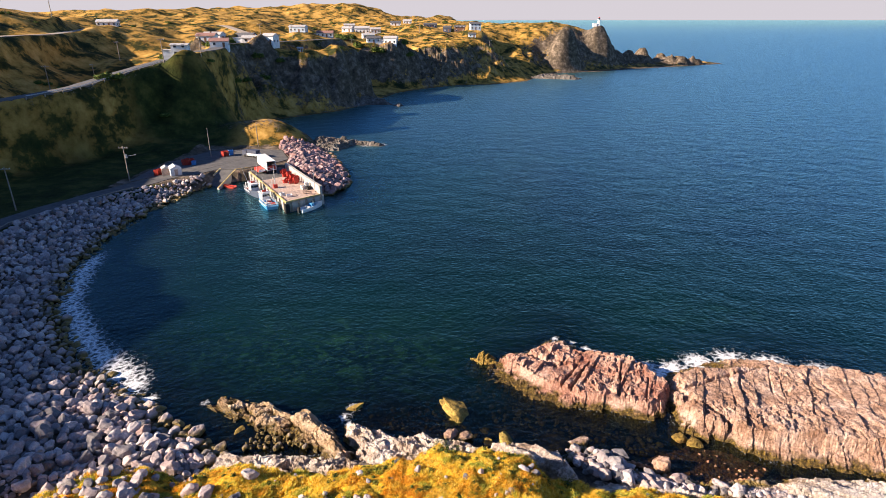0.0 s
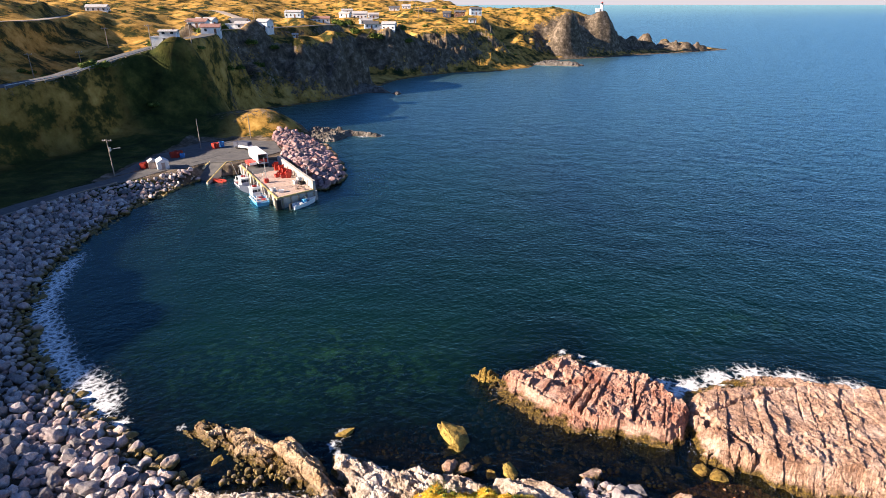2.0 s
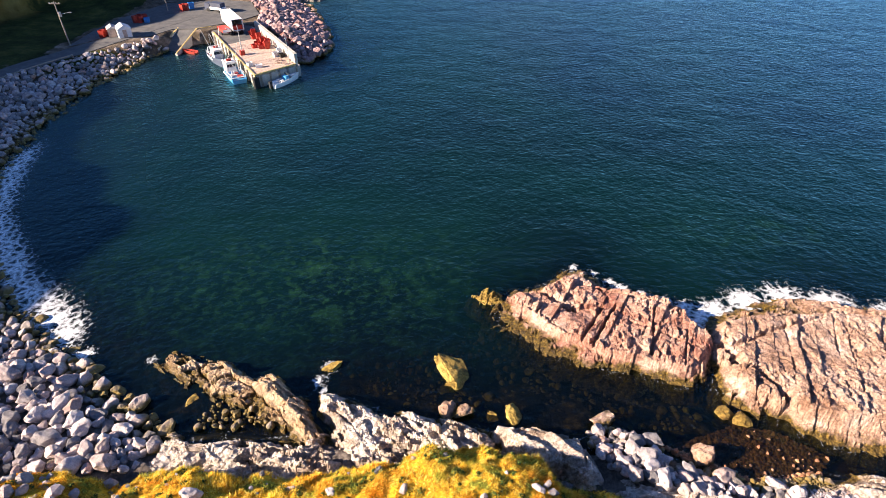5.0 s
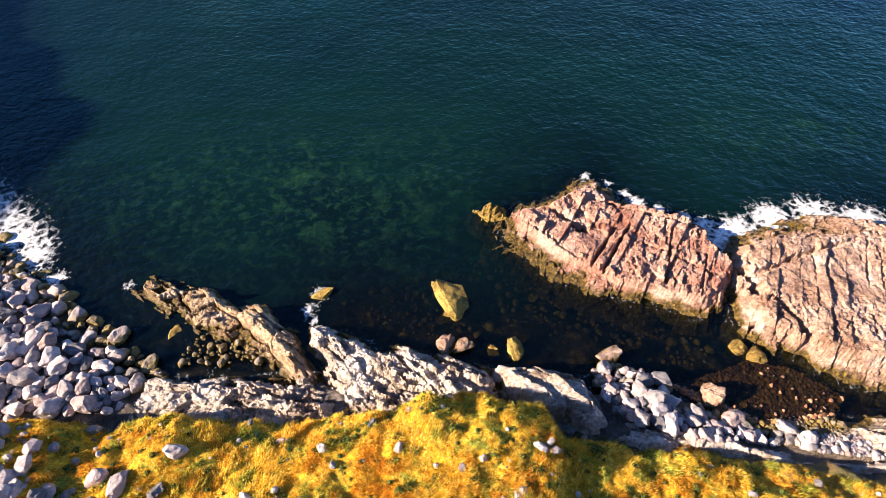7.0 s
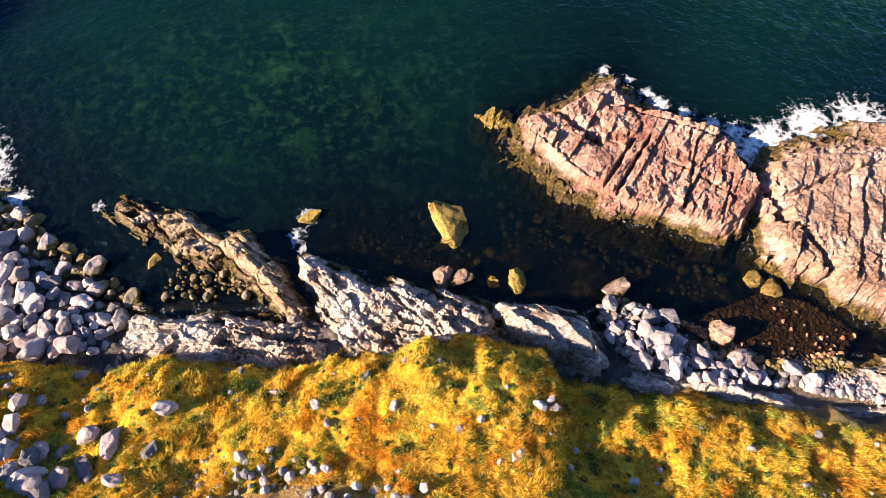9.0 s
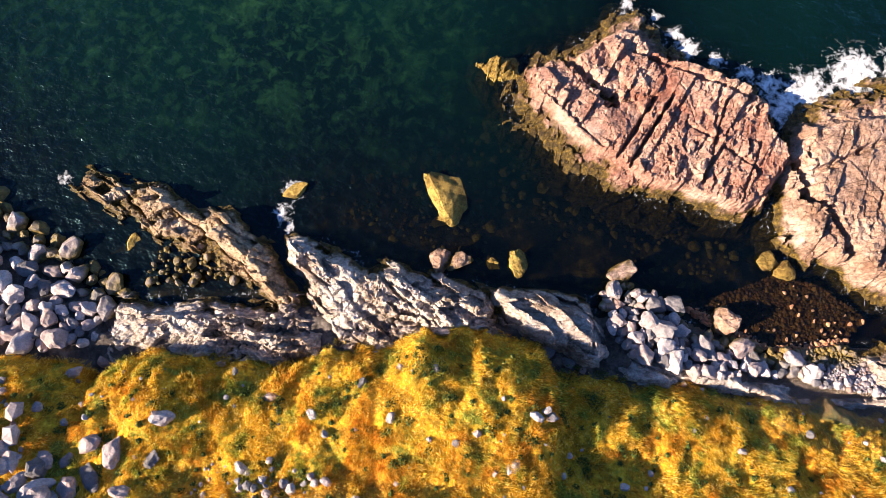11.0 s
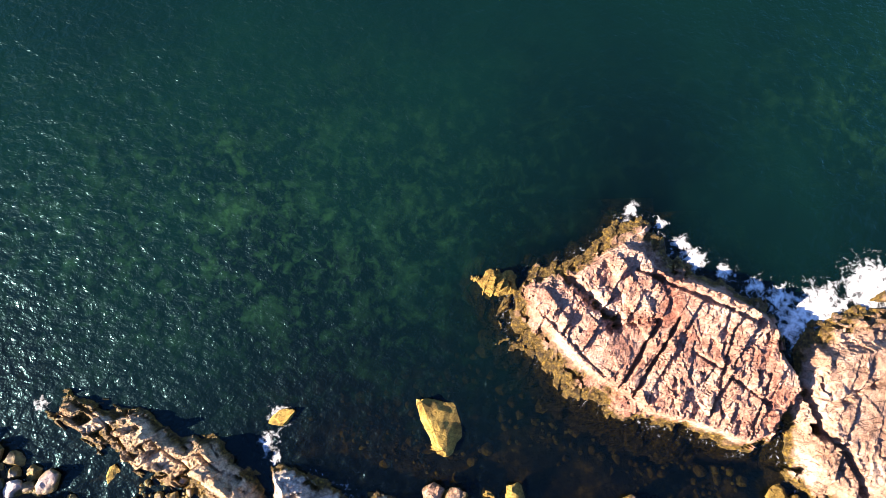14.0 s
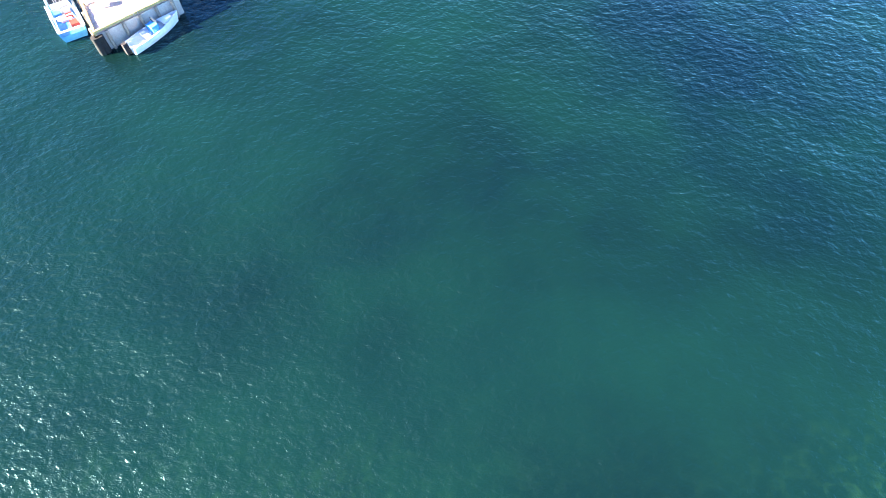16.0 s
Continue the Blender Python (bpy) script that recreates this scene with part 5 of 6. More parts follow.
for k in range(9):
    lx, ly = rng.uniform(6.6, 9.4), rng.uniform(3.6, 7.8)
    trap = thing("lobster_trap", at(lx, ly, 2.6, rng.uniform(0, 180)), "wooden slatted trap lying on the wharf", "trap", "traps on the wharf")
    part("base", boxes((-0.45, -0.28, 0, 0.45, 0.28, 0.06)), M_PLANK, trap)
    for j in range(4):
        part("slat", boxes((-0.45, -0.28 + 0.17 * j, 0.4, 0.45, -0.22 + 0.17 * j, 0.44)), M_PLANK, trap)
    for j in (-0.42, 0, 0.42):
        part("hoop", boxes((j - 0.03, -0.28, 0.06, j + 0.03, -0.24, 0.4), (j - 0.03, 0.24, 0.06, j + 0.03, 0.28, 0.4)), M_PLANK, trap)
derrick = thing("wharf_derrick", at(1.7, 15.0), "pale steel hoist on a red base at the wharf's edge", "hoist")
part("base", boxes((-0.5, -0.5, 0, 0.5, 0.5, 1.0)), M_REDP, derrick)
part("mast", tube(bmesh.new(), (0, 0, 1.0), (0, 0, 6.6), 0.12, 0.09), M_STEEL, derrick)
part("arm", tube(bmesh.new(), (0, 0, 5.2), (-2.6, -0.6, 6.4), 0.09), M_STEEL, derrick)
lamp = thing("wharf_lamp", at(9.0, 4.2), "thin pale steel light mast at the end of the wharf", "lamp post")
part("mast", tube(bmesh.new(), (0, 0, 0), (0, 0, 5.2), 0.09, 0.06), M_STEEL, lamp)
part("head", boxes((-0.25, -0.15, 5.2, 0.25, 0.15, 5.4)), M_STEEL, lamp)

truck = thing("semi_trailer", at(5.2, 30.2, 2.6), "long white box trailer standing open on the wharf", "trailer")
part("box", boxes((-1.28, 0, 1.15, 1.28, 11.2, 1.25), (-1.28, 0, 3.75, 1.28, 11.2, 3.85), (-1.28, 0, 1.25, -1.2, 11.2, 3.75), (1.2, 0, 1.25, 1.28, 11.2, 3.75), (-1.2, 11.1, 1.25, 1.2, 11.2, 3.75)), M_WHITE, truck)
part("load", boxes((-1.15, 0.5, 1.25, 1.15, 1.6, 2.3)), M_REDP, truck, "red tubs stacked inside")
part("frame", boxes((-0.5, 0.2, 0.8, 0.5, 10.8, 1.15)), M_BLACK, truck)
for sg in (-1, 1):
    for wy in (1.2, 2.5):
        part("wheel", tube(bmesh.new(), (sg * 1.25, wy, 0.5), (sg * 0.85, wy, 0.5), 0.5, sides=14), M_BLACK, truck)
    part("landing_leg", boxes((sg * 0.8 - 0.08, 8.6, 0, sg * 0.8 + 0.08, 8.76, 0.95)), M_STEEL, truck)
    part("door", boxes((sg * 1.36 - 0.03, 0.0, 1.2, sg * 1.36 + 0.03, 1.2, 3.8)), M_WHITE, truck)
flat = thing("flat_trailer", at(2.6, 31.5, 2.6, 4), "low red trailer parked beside the white box trailer", "trailer")
part("bed", boxes((-1.0, 0, 0.7, 1.0, 4.2, 1.5)), M_REDP, flat)
part("tailboard", boxes((-1.0, -0.08, 0.8, 1.0, 0, 1.45)), M_WHITE, flat)
for sg in (-1, 1):
    part("wheel", tube(bmesh.new(), (sg * 1.05, 1.6, 0.38), (sg * 0.8, 1.6, 0.38), 0.38, sides=12), M_BLACK, flat)
util = thing("utility_truck", pose(-61.2, 185.5, 2.86, 0, 0, 65), "dark truck with white lower sides parked on the yard", "truck")
part("cab", boxes((-0.95, 3.2, 0.5, 0.95, 5.0, 2.1)), M_NAVY, util)
part("windscreen", boxes((-0.8, 4.95, 1.3, 0.8, 5.03, 1.95)), M_PANE, util)
part("bed", boxes((-1.0, -1.0, 0.6, 1.0, 3.1, 1.3)), M_WHITE, util)
part("load", boxes((-0.95, -0.8, 1.3, 0.95, 2.9, 2.4)), M_NAVY, util)
for sg in (-1, 1):
    for wy in (0.2, 4.0):
        part("wheel", tube(bmesh.new(), (sg * 1.0, wy, 0.42), (sg * 0.75, wy, 0.42), 0.42, sides=12), M_BLACK, util)

# slipway beside the wharf
slip = thing("slipway", pose(0, 0, 0), "dark worn slipway with yellow edges running into the water", "slipway")
bm = bmesh.new()
top = [(-69.6, 158.6, -0.8), (-64.0, 157.0, -0.8), (-62.9, 169.8, 2.84), (-67.4, 170.2, 2.84)]
hi = [bm.verts.new(p) for p in top]
lo = [bm.verts.new((x, y, -2.0)) for x, y, z in top]
bm.faces.new(hi)
bm.faces.new(lo[::-1])
for k in range(4):
    bm.faces.new((lo[k], lo[(k + 1) % 4], hi[(k + 1) % 4], hi[k]))
part("ramp", bm, M_ROAD, slip)
for (ax, ay, az), (bx, by, bz) in (((-69.7, 158.6, 0.5), (-67.6, 170.2, 2.8)), ((-63.8, 157.0, 0.5), (-62.7, 169.8, 2.8)), ((-62.7, 169.8, 2.8), (-59.5, 171.2, 2.8))):
    for name, half, low, up, mat in (("side_wall", 0.3, None, 0.0, M_CONC), ("edge_strip", 0.18, 0.0, 0.15, M_YELLOW)):
        bm = bmesh.new()
        vs = []
        for x, y, z in ((ax, ay, az), (bx, by, bz)):
            for o in (-half, half):
                vs.append((bm.verts.new((x + o, y - o * 0.3, -2.0 if low is None else z + low)), bm.verts.new((x + o, y - o * 0.3, z + up))))
        for q in ((0, 1), (1, 3), (3, 2), (2, 0)):
            bm.faces.new((vs[q[0]][0], vs[q[1]][0], vs[q[1]][1], vs[q[0]][1]))
        bm.faces.new((vs[0][1], vs[1][1], vs[3][1], vs[2][1]))
        bm.faces.new((vs[2][0], vs[3][0], vs[1][0], vs[0][0]))
        part(name, bm, mat, slip)


def shed(x, y, turn, w, d, h, wall, label, roof=None):
    ob = thing("shed", pose(x, y, 2.86, 0, 0, turn), label, "shed", "sheds on the yard")
    part("wall", boxes((-w / 2, -d / 2, 0, w / 2, d / 2, h)), wall, ob)
    bm = bmesh.new()
    pts = [(-w / 2 - 0.15, -d / 2 - 0.15), (w / 2 + 0.15, -d / 2 - 0.15), (w / 2 + 0.15, d / 2 + 0.15), (-w / 2 - 0.15, d / 2 + 0.15)]
    lo = [bm.verts.new((px, py, h + 0.003)) for px, py in pts]
    ridge = [bm.verts.new((0, -d / 2 - 0.15, h + w * 0.3)), bm.verts.new((0, d / 2 + 0.15, h + w * 0.3))]
    for f in ((lo[0], lo[1], ridge[0]), (lo[1], lo[2], ridge[1], ridge[0]), (lo[2], lo[3], ridge[1]), (lo[3], lo[0], ridge[0], ridge[1]), (lo[3], lo[2], lo[1], lo[0])):
        bm.faces.new(f)
    part("roof", bm, roof or wall, ob)
    part("door", boxes((-0.45, -d / 2 - 0.05, 0.05, 0.45, -d / 2 - 0.003, 1.9)), M_PLANK, ob)
    return ob


shed(-78.0, 163.0, 35, 3.0, 3.4, 2.1, M_WHITE, "white wooden shed on the edge of the yard")
shed(-80.8, 163.2, 30, 2.2, 2.8, 2.0, M_PLANK, "small weathered wooden shed beside a white one", M_ROOF_PALE)
for k, (x, y) in enumerate(((-83.0, 162.2), (-82.4, 163.4), (-80.4, 175.0), (-79.2, 175.2), (-80.0, 176.4), (-78.6, 176.6), (-72.4, 187.0), (-71.6, 187.4))):
    tub(pose(x, y, 2.86, 0, 0, 25 * k), "dark red plastic tub stacked on the yard", M_REDP, 1.3, 1.2, 1.7)
tub(pose(-77.6, 175.4, 2.86, 0, 0, 10), "blue plastic tub on the yard", M_BLUE, 1.3, 1.2, 1.2)
tub(pose(-70.8, 189.2, 2.86, 0, 0, 40), "blue plastic tub on the yard", M_BLUE, 1.4, 1.2, 1.6)


# ---- boats ----
def hull_mesh(L, B, free, rise, full=2.6, bow=0.35, floor=0.55):
    """An open hull, stern at y = 0, bow at y = L, with bulwarks round a deck."""
    bm = bmesh.new()
    rings = []
    n = 12
    for i in range(n + 1):
        t = i / n
        b = B / 2 * (0.9 + 0.1 * math.sin(t * 3)) * max(0.03, 1 - t ** full) ** 0.8
        zs = free + rise * t * t
        y = L * t
        ins = min(0.1, b * 0.5)
        sec = [(0.0, -0.6, 0), (b * 0.75, -0.35, 0), (b * 0.97, free * 0.45, bow * 0.4), (b, zs, bow), (b - ins, zs, bow), (max(0.0, b - ins - 0.02), zs - floor, bow * 0.7)]
        row = []
        for sg in (-1, 1):
            row.append([bm.verts.new((sg * px, y + lead * t * t, pz)) for px, pz, lead in sec])
        rings.append(row)
    for r0, r1 in zip(rings, rings[1:]):
        for s in (0, 1):
            for k in range(5):
                q = (r0[s][k], r1[s][k], r1[s][k + 1], r0[s][k + 1])
                bm.faces.new(q if s else q[::-1])
        bm.faces.new((r0[0][5], r1[0][5], r1[1][5], r0[1][5]))
    st = rings[0]
    bm.faces.new([st[0][k] for k in (0, 1, 2, 3, 4, 5)] + [st[1][k] for k in (5, 4, 3, 2, 1, 0)])
    return bm


def fishing_boat(m, L, B, hull_mat, house_mat, label, cabin_at=0.62):
    ob = thing("fishing_boat", m, label, "boat", "boats at the wharf")
    part("hull", hull_mesh(L, B, 1.35, 0.8), hull_mat, ob)
    part("rubbing_strake", boxes((-B / 2 * 0.9 - 0.1, 0.5, 1.0, -B / 2 * 0.9 + 0.02, L * 0.6, 1.15), (B / 2 * 0.9 - 0.02, 0.5, 1.0, B / 2 * 0.9 + 0.1, L * 0.6, 1.15)), M_WHITE, ob)
    part("transom_rail", boxes((-B / 2 * 0.88, -0.06, 1.3, B / 2 * 0.88, 0.16, 1.45)), M_WHITE, ob)
    y0 = L * cabin_at
    cab = part("wheelhouse", boxes((-B * 0.3, y0 - 1.4, 0.8, B * 0.3, y0 + 1.1, 3.1)), house_mat, ob)
    part("roof", boxes((-B * 0.34, y0 - 1.7, 3.1, B * 0.34, y0 + 1.35, 3.25)), M_WHITE, cab)
    for k in (-1, 0, 1):
        part("window", boxes((k * B * 0.19 - 0.3, y0 + 1.08, 2.2, k * B * 0.19 + 0.3, y0 + 1.14, 2.8)), M_PANE, cab)
        part("window", boxes((k * B * 0.19 - 0.3, y0 - 1.44, 2.2, k * B * 0.19 + 0.3, y0 - 1.38, 2.8)), M_PANE, cab)
    part("mast", tube(bmesh.new(), (0, y0, 3.2), (0, y0, 7.2), 0.08, 0.05), M_STEEL, ob)
    part("boom", tube(bmesh.new(), (0, y0, 3.9), (0, y0 - 3.6, 5.6), 0.06), M_STEEL, ob)
    part("antenna", tube(bmesh.new(), (B * 0.25, y0 - 0.8, 3.2), (B * 0.25, y0 - 0.8, 6.6), 0.03), M_STEEL, ob)
    part("antenna", tube(bmesh.new(), (-B * 0.25, y0 + 0.4, 3.2), (-B * 0.25, y0 + 0.4, 6.0), 0.03), M_STEEL, ob)
    fr = bmesh.new()
    for sg in (-1, 1):
        tube(fr, (sg * B * 0.38, L * 0.22, 0.9), (sg * B * 0.38, L * 0.22, 3.0), 0.05, sides=6)
    tube(fr, (-B * 0.38, L * 0.22, 3.0), (B * 0.38, L * 0.22, 3.0), 0.05, sides=6)
    tube(fr, (0, L * 0.22, 3.0), (0, y0 - 1.4, 3.1), 0.04, sides=6)
    part("gantry", fr, M_STEEL, ob)
    for yy, up in ((L * 0.08, 2.7), (L * 0.38, 3.6)):
        fr = bmesh.new()
        for sg in (-1, 1):
            tube(fr, (sg * B * 0.4, yy, 0.9), (sg * B * 0.3, yy, up), 0.08, sides=6)
        tube(fr, (-B * 0.32, yy, up), (B * 0.32, yy, up), 0.08, sides=6)
        part("frame", fr, M_WHITE, ob)
    for sg in (-1, 1):
        fr = bmesh.new()
        tube(fr, (sg * B * 0.44, 0.4, 1.95), (sg * B * 0.44, L * 0.5, 2.1), 0.045, sides=6)
        for yy in (0.4, L * 0.17, L * 0.34, L * 0.5):
            tube(fr, (sg * B * 0.44, yy, 1.2), (sg * B * 0.44, yy, 2.05), 0.04, sides=6)
        part("side_rail", fr, M_WHITE, ob)
        part("outrigger_pole", tube(bmesh.new(), (sg * B * 0.3, y0 - 1.2, 3.2), (sg * B * 0.62, y0 - 2.2, 7.4), 0.06, 0.04), M_STEEL, ob)
    for k in range(4):
        part("fish_box", boxes((-B * 0.3 + k % 2 * B * 0.32, L * 0.3 + k // 2 * 0.8, 0.8, -B * 0.3 + k % 2 * B * 0.32 + 0.8, L * 0.3 + k // 2 * 0.8 + 0.6, 1.2 + 0.12 * k)), (M_PALEBOX, M_REDP, M_BLUE, M_WHITE)[k], ob)
    part("life_raft", tube(bmesh.new(), (-0.5, y0 - 0.4, 3.5), (0.5, y0 - 0.4, 3.5), 0.26, sides=10), M_REDP, ob, "orange-red life raft canister")
    part("hatch", boxes((-0.7, L * 0.26, 0.8, 0.7, L * 0.26 + 1.3, 1.15)), M_PALEBOX, ob)
    part("winch", tube(bmesh.new(), (-0.5, L * 0.44, 1.1), (0.5, L * 0.44, 1.1), 0.3, sides=10), M_STEEL, ob)
    part("net_heap", boxes((B * 0.05, L * 0.1, 0.8, B * 0.36, L * 0.2, 1.3)), M_REDP, ob, "orange-red float bag")
    return ob


fishing_boat(WHARF @ pose(-2.3, 4.4, 0, 0, 0, 2), 10.4, 3.5, M_TEAL, M_WHITE, "blue-hulled fishing boat with white wheelhouse moored at the wharf")
fishing_boat(WHARF @ pose(-2.9, 25.4, 0, 0, 0, 182), 9.5, 3.4, M_NAVY, M_WHITE, "dark-hulled fishing boat with white wheelhouse moored behind another", 0.5)
skiff = thing("rowing_skiff", pose(-59.6, 158.6, 0.05, 0, 0, 70), "small red skiff lying by the slipway", "boat")
part("hull", hull_mesh(4.2, 1.7, 0.55, 0.25, 2.2, 0.2, 0.35), M_REDP, skiff)
part("thwart", boxes((-0.7, 1.2, 0.35, 0.7, 1.45, 0.4), (-0.6, 2.5, 0.38, 0.6, 2.75, 0.43)), M_BLACK, skiff)
speed = thing("motor_boat", pose(-35.7, 136.2, 0.1, 0, 0, -34.5), "white open motor boat moored at the end of the wharf", "boat")
part("hull", hull_mesh(7.3, 2.4, 0.85, 0.35, 3.0, 0.4, 0.4), M_WHITE, speed)
part("foredeck", prism([(-0.75, 5.1), (0.75, 5.1), (0.35, 6.6), (-0.35, 6.6)], 0.98, 1.16), M_WHITE, speed)
part("console", boxes((-0.6, 3.4, 0.5, 0.6, 4.4, 1.5)), M_TEAL, speed)
part("windscreen", boxes((-0.6, 4.3, 1.5, 0.6, 4.36, 2.0)), M_PANE, speed)
part("seat", boxes((-0.7, 2.2, 0.5, 0.7, 2.8, 1.0)), M_PALEBOX, speed)
part("outboard_motor", boxes((-0.25, -0.65, 0.0, 0.25, -0.05, 1.45)), M_BLACK, speed)

# ---- village ----


def house(x, y, turn, w, d, h, wall, roof, pitch=0.4, label="", annex=None, z=None):
    z = height_at(x, y) - 0.15 if z is None else z
    w, d, h = w * 0.84, d * 0.84, h * 0.88
    ob = thing("house", pose(x, y, z, 0, 0, turn), label, "house", "village houses")
    part("wall", boxes((-w / 2, -d / 2, -2.0, w / 2, d / 2, h)), wall, ob)
    bm = bmesh.new()
    r, e = pitch * d / 2, 0.4
    pts = [(-w / 2 - e, -d / 2 - e, h - 0.12), (w / 2 + e, -d / 2 - e, h - 0.12), (w / 2 + e, 0, h + r), (-w / 2 - e, 0, h + r), (-w / 2 - e, d / 2 + e, h - 0.12), (w / 2 + e, d / 2 + e, h - 0.12)]
    lo = [bm.verts.new(p) for p in pts]
    hi = [bm.verts.new((p[0], p[1], p[2] + 0.22)) for p in pts]
    for q in ((0, 1, 2, 3), (3, 2, 5, 4)):
        bm.faces.new([hi[i] for i in q])
        bm.faces.new([lo[i] for i in q[::-1]])
    for i, j in ((0, 1), (1, 2), (2, 5), (5, 4), (4, 3), (3, 0)):
        bm.faces.new((lo[i], lo[j], hi[j], hi[i]))
    rf = part("roof", bm, roof, ob)
    part("chimney", boxes((w * 0.2, -0.3, h + r * 0.5, w * 0.2 + 0.6, 0.3, h + r + 0.8)), M_BROWN, rf)
    for sgn in (-1, 1):
        bm = bmesh.new()
        bm.faces.new([bm.verts.new(p) for p in ((sgn * w / 2, -d / 2, h), (sgn * w / 2, d / 2, h), (sgn * w / 2, 0, h + r))])
        ex = bmesh.ops.extrude_face_region(bm, geom=list(bm.faces))
        for v in ex["geom"]:
            if isinstance(v, bmesh.types.BMVert):
                v.co.x -= sgn * 0.25
        part("gable", bm, wall, ob)
    for zz in ([1.0] if h < 4.2 else [0.9, 3.4]):
        n = max(2, int(w / 2.7))
        for k in range(n):
            wx = -w / 2 + (k + 0.5) * w / n
            if k == n // 2 and zz < 1.05:
                part("door", boxes((wx - 0.5, -d / 2 - 0.06, 0.1, wx + 0.5, -d / 2 - 0.004, 2.15)), M_BROWN, ob)
                continue
            win = part("window", boxes((wx - 0.6, -d / 2 - 0.07, zz, wx + 0.6, -d / 2 - 0.004, zz + 1.25)), M_WHITE, ob)
            part("pane", boxes((wx - 0.5, -d / 2 - 0.1, zz + 0.1, wx + 0.5, -d / 2 - 0.075, zz + 1.15)), M_PANE, win)
        for wy in (-d * 0.24, d * 0.24):
            for sgn in (-1, 1):
                x0 = sgn * (w / 2 + 0.04)
                win = part("window", boxes((x0 - 0.035, wy - 0.55, zz, x0 + 0.035, wy + 0.55, zz + 1.25)), M_WHITE, ob)
                x0 = sgn * (w / 2 + 0.09)
                part("pane", boxes((x0 - 0.012, wy - 0.45, zz + 0.1, x0 + 0.012, wy + 0.45, zz + 1.15)), M_PANE, win)
    if annex:
        aw, ad, ah, sg = annex
        part("annex", boxes((sg * (w / 2 + aw) if sg < 0 else w / 2 + 0.004, -ad / 2, -2, -w / 2 - 0.004 if sg < 0 else w / 2 + aw, ad / 2, ah)), wall, ob)
        x0, x1 = sorted((sg * (w / 2 + 0.01), sg * (w / 2 + aw + 0.3)))
        part("annex_roof", boxes((x0, -ad / 2 - 0.3, ah, x1, ad / 2 + 0.3, ah + 0.2)), roof, ob)
    return ob


house(-100.5, 232, 12, 7.0, 6.5, 4.9, M_WHITE, M_ROOF_PALE, 0.16, "two-storey white house with a low pale roof by the road", (3.2, 4.5, 2.5, -1))
house(-100, 272, 14, 9.2, 7.5, 3.0, M_WHITE, M_ROOF_RED, 0.4, "white bungalow with a red-brown roof")
house(-99, 314, 6, 9.5, 7.5, 3.0, M_WHITE, M_ROOF_PALE, 0.35, "long white house with a pale roof", (4.5, 5, 2.6, -1))
house(-90, 318, -15, 7.5, 7.5, 4.6, M_WHITE, M_ROOF_PALE, 0.4, "tall white house standing beside a long one")
house(-113, 292, 5, 10, 8, 3.2, M_WHITE, M_ROOF_RED, 0.35, "white bungalow with a red-brown roof and large windows")
house(-117, 312, -5, 11, 8, 4.6, M_WHITE, M_ROOF_PALE, 0.35, "white two-storey house on the slope")
house(-104, 322, -12, 12, 8.5, 3.6, M_PALEBLUE, M_ROOF, 0.5, "pale blue house with a dark shingled roof", (5, 6, 2.8, 1))
house(-48, 420, 12, 11, 8, 3.2, M_WHITE, M_ROOF, 0.45, "white bungalow with a dark roof above the cliffs", (4, 6, 2.6, 1))
house(-36, 421, -6, 10.5, 9, 4.4, M_WHITE, M_ROOF_PALE, 0.35, "plain white house above the cliffs")
house(-63, 478, 5, 13, 9, 4.2, M_WHITE, M_ROOF_PALE, 0.4, "large white house with a pale roof")
house(-72, 464, -10, 9, 7, 3.0, M_WHITE, M_ROOF_PALE, 0.4, "low white house in the village")
house(-55, 448, 20, 10, 7, 3.0, M_WHITE, M_ROOF_PALE, 0.4, "low white house in the village")
house(-82, 425, 6, 13, 8, 3.2, M_WHITE, M_ROOF_RED, 0.4, "white house with a brown roof beside bushes", (4, 6, 2.6, -1))
house(-99, 420, -4, 13, 9, 4.0, M_PALEBLUE, M_ROOF_PALE, 0.25, "grey-blue flat-roofed building in shade")
house(-12, 575, 4, 14, 9, 3.4, M_NAVY, M_ROOF, 0.35, "long dark-blue house with white windows")
house(4, 556, -8, 8, 8, 4.0, M_NAVY, M_ROOF, 0.4, "dark house on the open hillside")
house(15, 545, 0, 11, 8, 5.0, M_BROWN, M_ROOF, 0.3, "tall brown house on the open hillside")
house(28, 535, 6, 11, 9, 5.2, M_PALEBLUE, M_ROOF, 0.4, "pale two-storey house near the headland")
house(24, 505, 0, 7, 6, 3.0, M_PALEBLUE, M_ROOF, 0.4, "small pale house near the headland")
house(-47, 610, 4, 12, 8, 3.2, M_WHITE, M_ROOF, 0.4, "white bungalow with a dark roof")
house(-37, 640, 0, 10, 8, 3.2, M_WHITE, M_ROOF_PALE, 0.4, "small white house far up the slope")
house(-62, 560, 10, 11, 8, 3.6, M_WHITE, M_ROOF_PALE, 0.4, "white house on the upper slope")
house(-90, 590, 10, 12, 8, 3.6, M_WHITE, M_ROOF_PALE, 0.4, "white house on the upper slope")
house(-76, 322, 20, 3, 3, 2.2, M_WHITE, M_ROOF_PALE, 0.4, "tiny white hut on the cliff top")
house(-196, 360, 10, 13, 8, 3.2, M_WHITE, M_ROOF_PALE, 0.4, "low white building beside the gravel road")

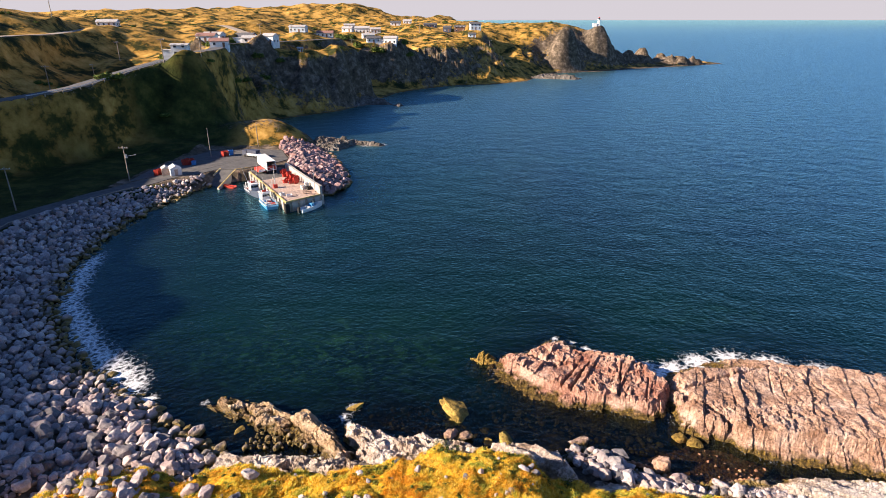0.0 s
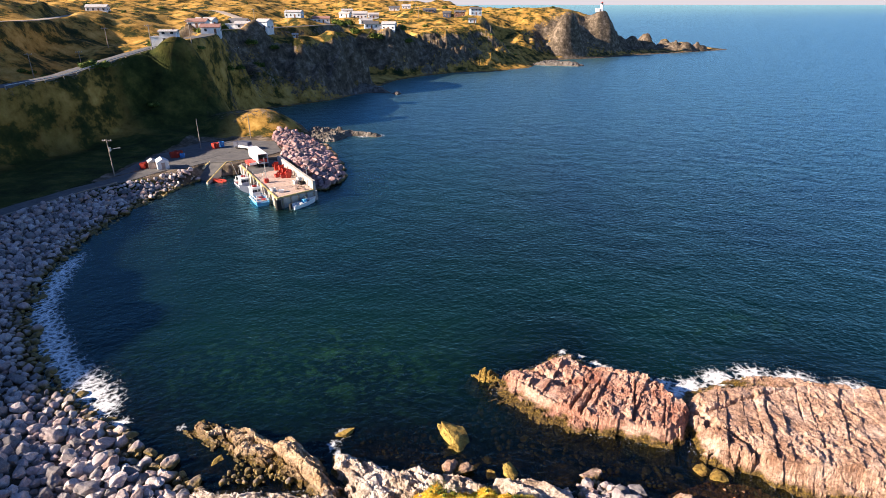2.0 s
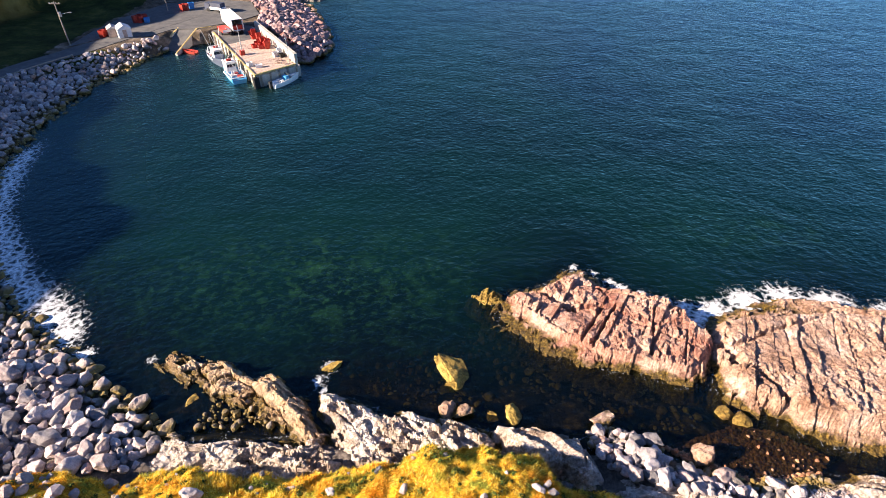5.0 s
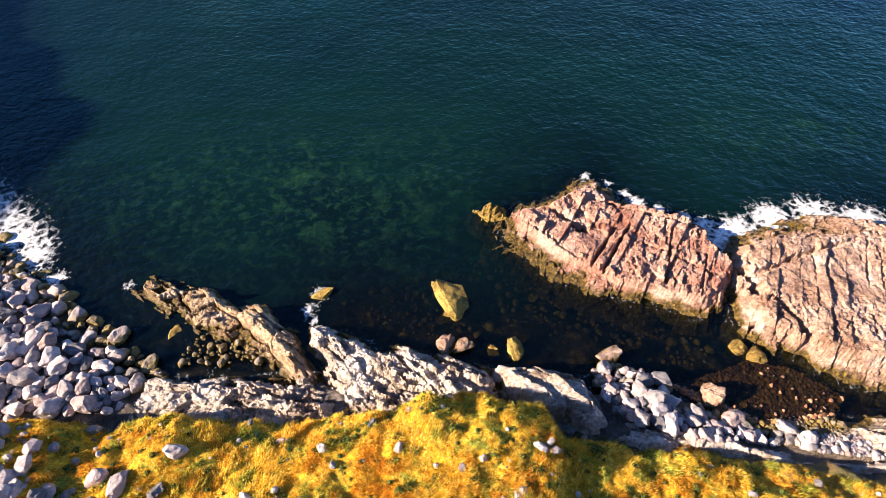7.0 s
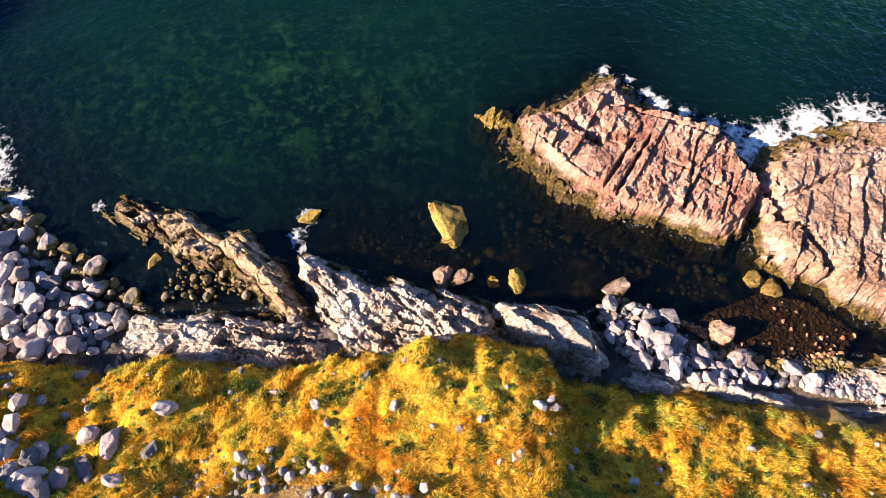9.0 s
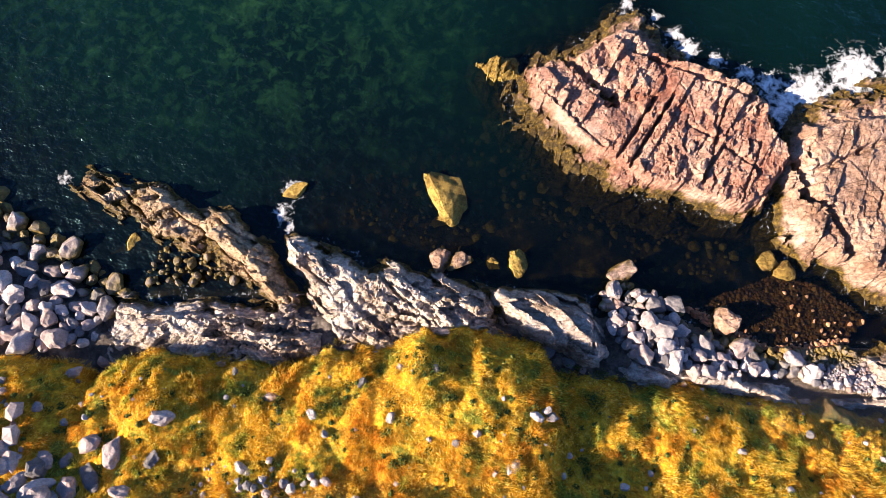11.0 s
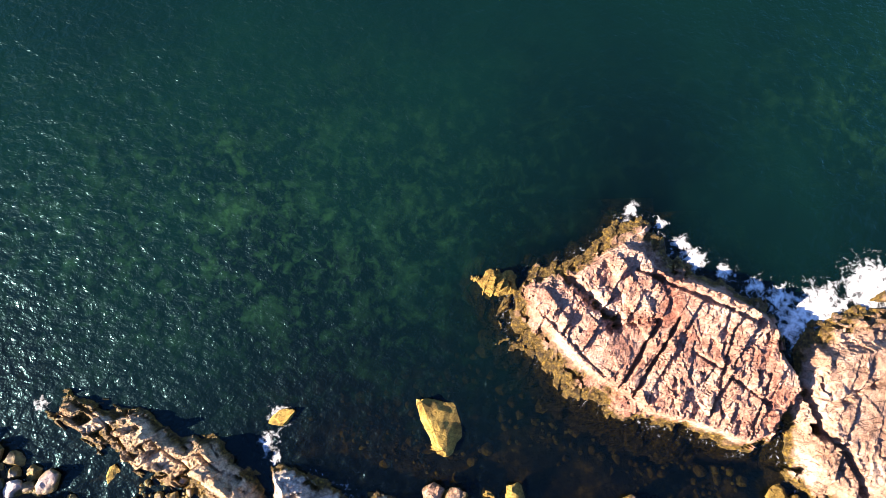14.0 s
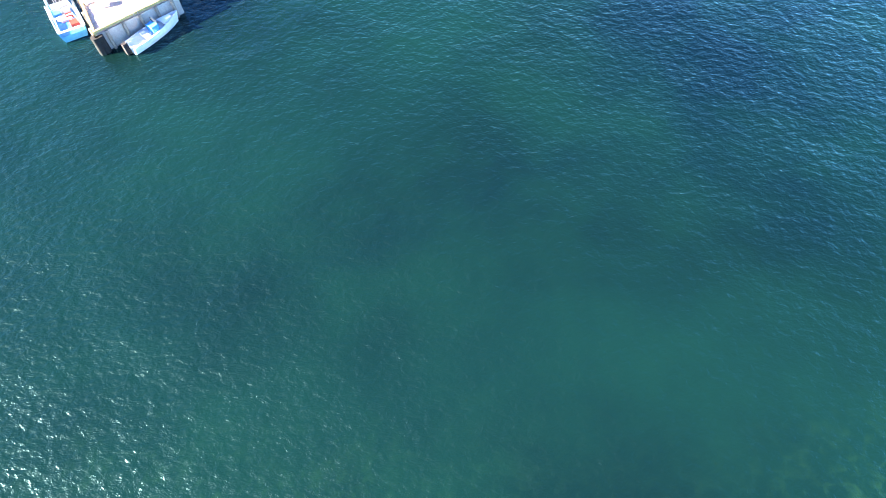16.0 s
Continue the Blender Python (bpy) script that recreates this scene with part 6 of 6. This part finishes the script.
light = thing("lighthouse", pose(150, 592, height_at(150, 592) - 0.3), "small white lighthouse on the headland", "lighthouse")
part("tower", tube(bmesh.new(), (0, 0, -0.5), (0, 0, 5.6), 1.7, 1.2, 10), M_WHITE, light)
part("gallery", tube(bmesh.new(), (0, 0, 5.6), (0, 0, 5.9), 1.7, 1.7, 12), M_WHITE, light)
part("lantern", tube(bmesh.new(), (0, 0, 5.9), (0, 0, 7.4), 0.9, 0.9, 10), M_PANE, light)
part("roof", tube(bmesh.new(), (0, 0, 7.4), (0, 0, 8.4), 1.1, 0.1, 10), M_REDP, light)
part("hut", boxes((-5.5, -2, -0.5, -2.2, 2, 2.6)), M_WHITE, light)

# ---- poles ----


def utility_pole(x, y, tall, turn=0.0, arm=True, street=False, lean=0.0):
    ob = thing("utility_pole", pose(x, y, height_at(x, y), lean, lean * 0.6, turn), "grey wooden utility pole" + (" with a street lamp arm" if street else " beside the road"), "utility pole", "utility poles")
    part("pole", tube(bmesh.new(), (0, 0, -1), (0, 0, tall), 0.17, 0.12), M_POLE, ob)
    if arm:
        part("crossarm", boxes((-1.2, -0.08, tall - 0.6, 1.2, 0.08, tall - 0.42)), M_POLE, ob)
        for k in (-1.05, -0.4, 0.4, 1.05):
            part("insulator", tube(bmesh.new(), (k, 0, tall - 0.42), (k, 0, tall - 0.2), 0.06), M_WHITE, ob)
    if street:
        part("transformer", tube(bmesh.new(), (0.35, 0, tall - 3.3), (0.35, 0, tall - 2.3), 0.28, sides=10), M_STEEL, ob)
        part("lamp_arm", tube(bmesh.new(), (0, 0, tall - 2.9), (2.6, 0, tall - 2.4), 0.05), M_STEEL, ob)
        part("lamp_head", boxes((2.4, -0.14, tall - 2.5, 3.0, 0.14, tall - 2.35)), M_STEEL, ob)
    return ob


utility_pole(-100.8, 128.8, 10.5, 10, lean=1.5)
utility_pole(-87.5, 155.4, 10.0, 5, street=True, lean=1.5)
utility_pole(-76.6, 186.8, 9.5, 0, arm=False, lean=-1)
utility_pole(-65.5, 202, 8.0, 0, arm=False)
for x, y in ((-145, 218), (-144, 246), (-146.6, 273), (-104, 224), (-96.2, 240), (-103, 345), (-95, 286), (-100, 405), (-60, 400), (-20, 520), (-25, 575), (40, 520), (-190, 300)):
    utility_pole(x, y, 8.6, 30)

# ---- bushes on the hills ----
bush = leafy("bush", [(0, 0, 0, 1.0, 0.9), (0.5, 0.3, 0.1, 0.7, 0.9), (-0.5, 0.2, 0, 0.7, 0.7)], 12, M_LEAF, 0.2)
tagged(bush, "dense dark green bush on the grassy slope", "bush", "bushes")
SPOTS = [(-116, 203, 2.6), (-112.5, 205, 2.4), (-110, 236, 2.2), (-107, 233, 2.5), (-95, 244, 1.8), (-107, 278, 3), (-93, 266, 2.4), (-91, 276, 2.4), (-90, 300, 3), (-94, 305, 3), (-85, 311, 2.6), (-108, 306, 3),
         (-118, 300, 3.5), (-122, 306, 4), (-128, 312, 4), (-70, 420, 4), (-65, 432, 4), (-57, 412, 4), (-44, 410, 4.5), (-28, 424, 4), (-24, 420, 3.5), (-90, 432, 3.5), (-74, 440, 4)]
bush.matrix_world = Matrix.LocRotScale((SPOTS[0][0], SPOTS[0][1], height_at(SPOTS[0][0], SPOTS[0][1])), None, (2.6, 2.6, 2.0))
for k, (x, y, s) in enumerate(SPOTS[1:]):
    ob = bush.copy()
    scene.collection.objects.link(ob)
    ob.matrix_world = Matrix.LocRotScale((x, y, height_at(x, y) - 0.1), Euler((0, 0, k * 1.3)), (s, s * 0.9, s * 0.75))
rng = random.Random(31)
far_sh = []
for k in range(700):
    x, y = rng.uniform(-240, 110), rng.uniform(190, 640)
    if fbm(np.array([x]), np.array([y]), 45, 3, 77)[0] < 0.05:
        continue
    h, d, stone, near, bank, gravel, wild = land_height(np.array([x]), np.array([y]))
    if d[0] > 12 and stone[0] < 0.4 and h[0] > 8 and min(along(np.array([x]), np.array([y]), r)[0][0] for r in (UPPER_ROAD, FAR_ROAD)) > 7 and min(math.hypot(x - p[0], y - p[1]) for p in PADS) > 11:
        far_sh.append((x, y, h[0] - 0.2, rng.uniform(0.9, 2.4), rng.uniform(0.5, 1.3)))
tagged(leafy("heath_shrubs", far_sh, 6, M_LEAF, 0.22), "dark heath shrubs dotted over the golden hills", "shrubs", kind="stuff")
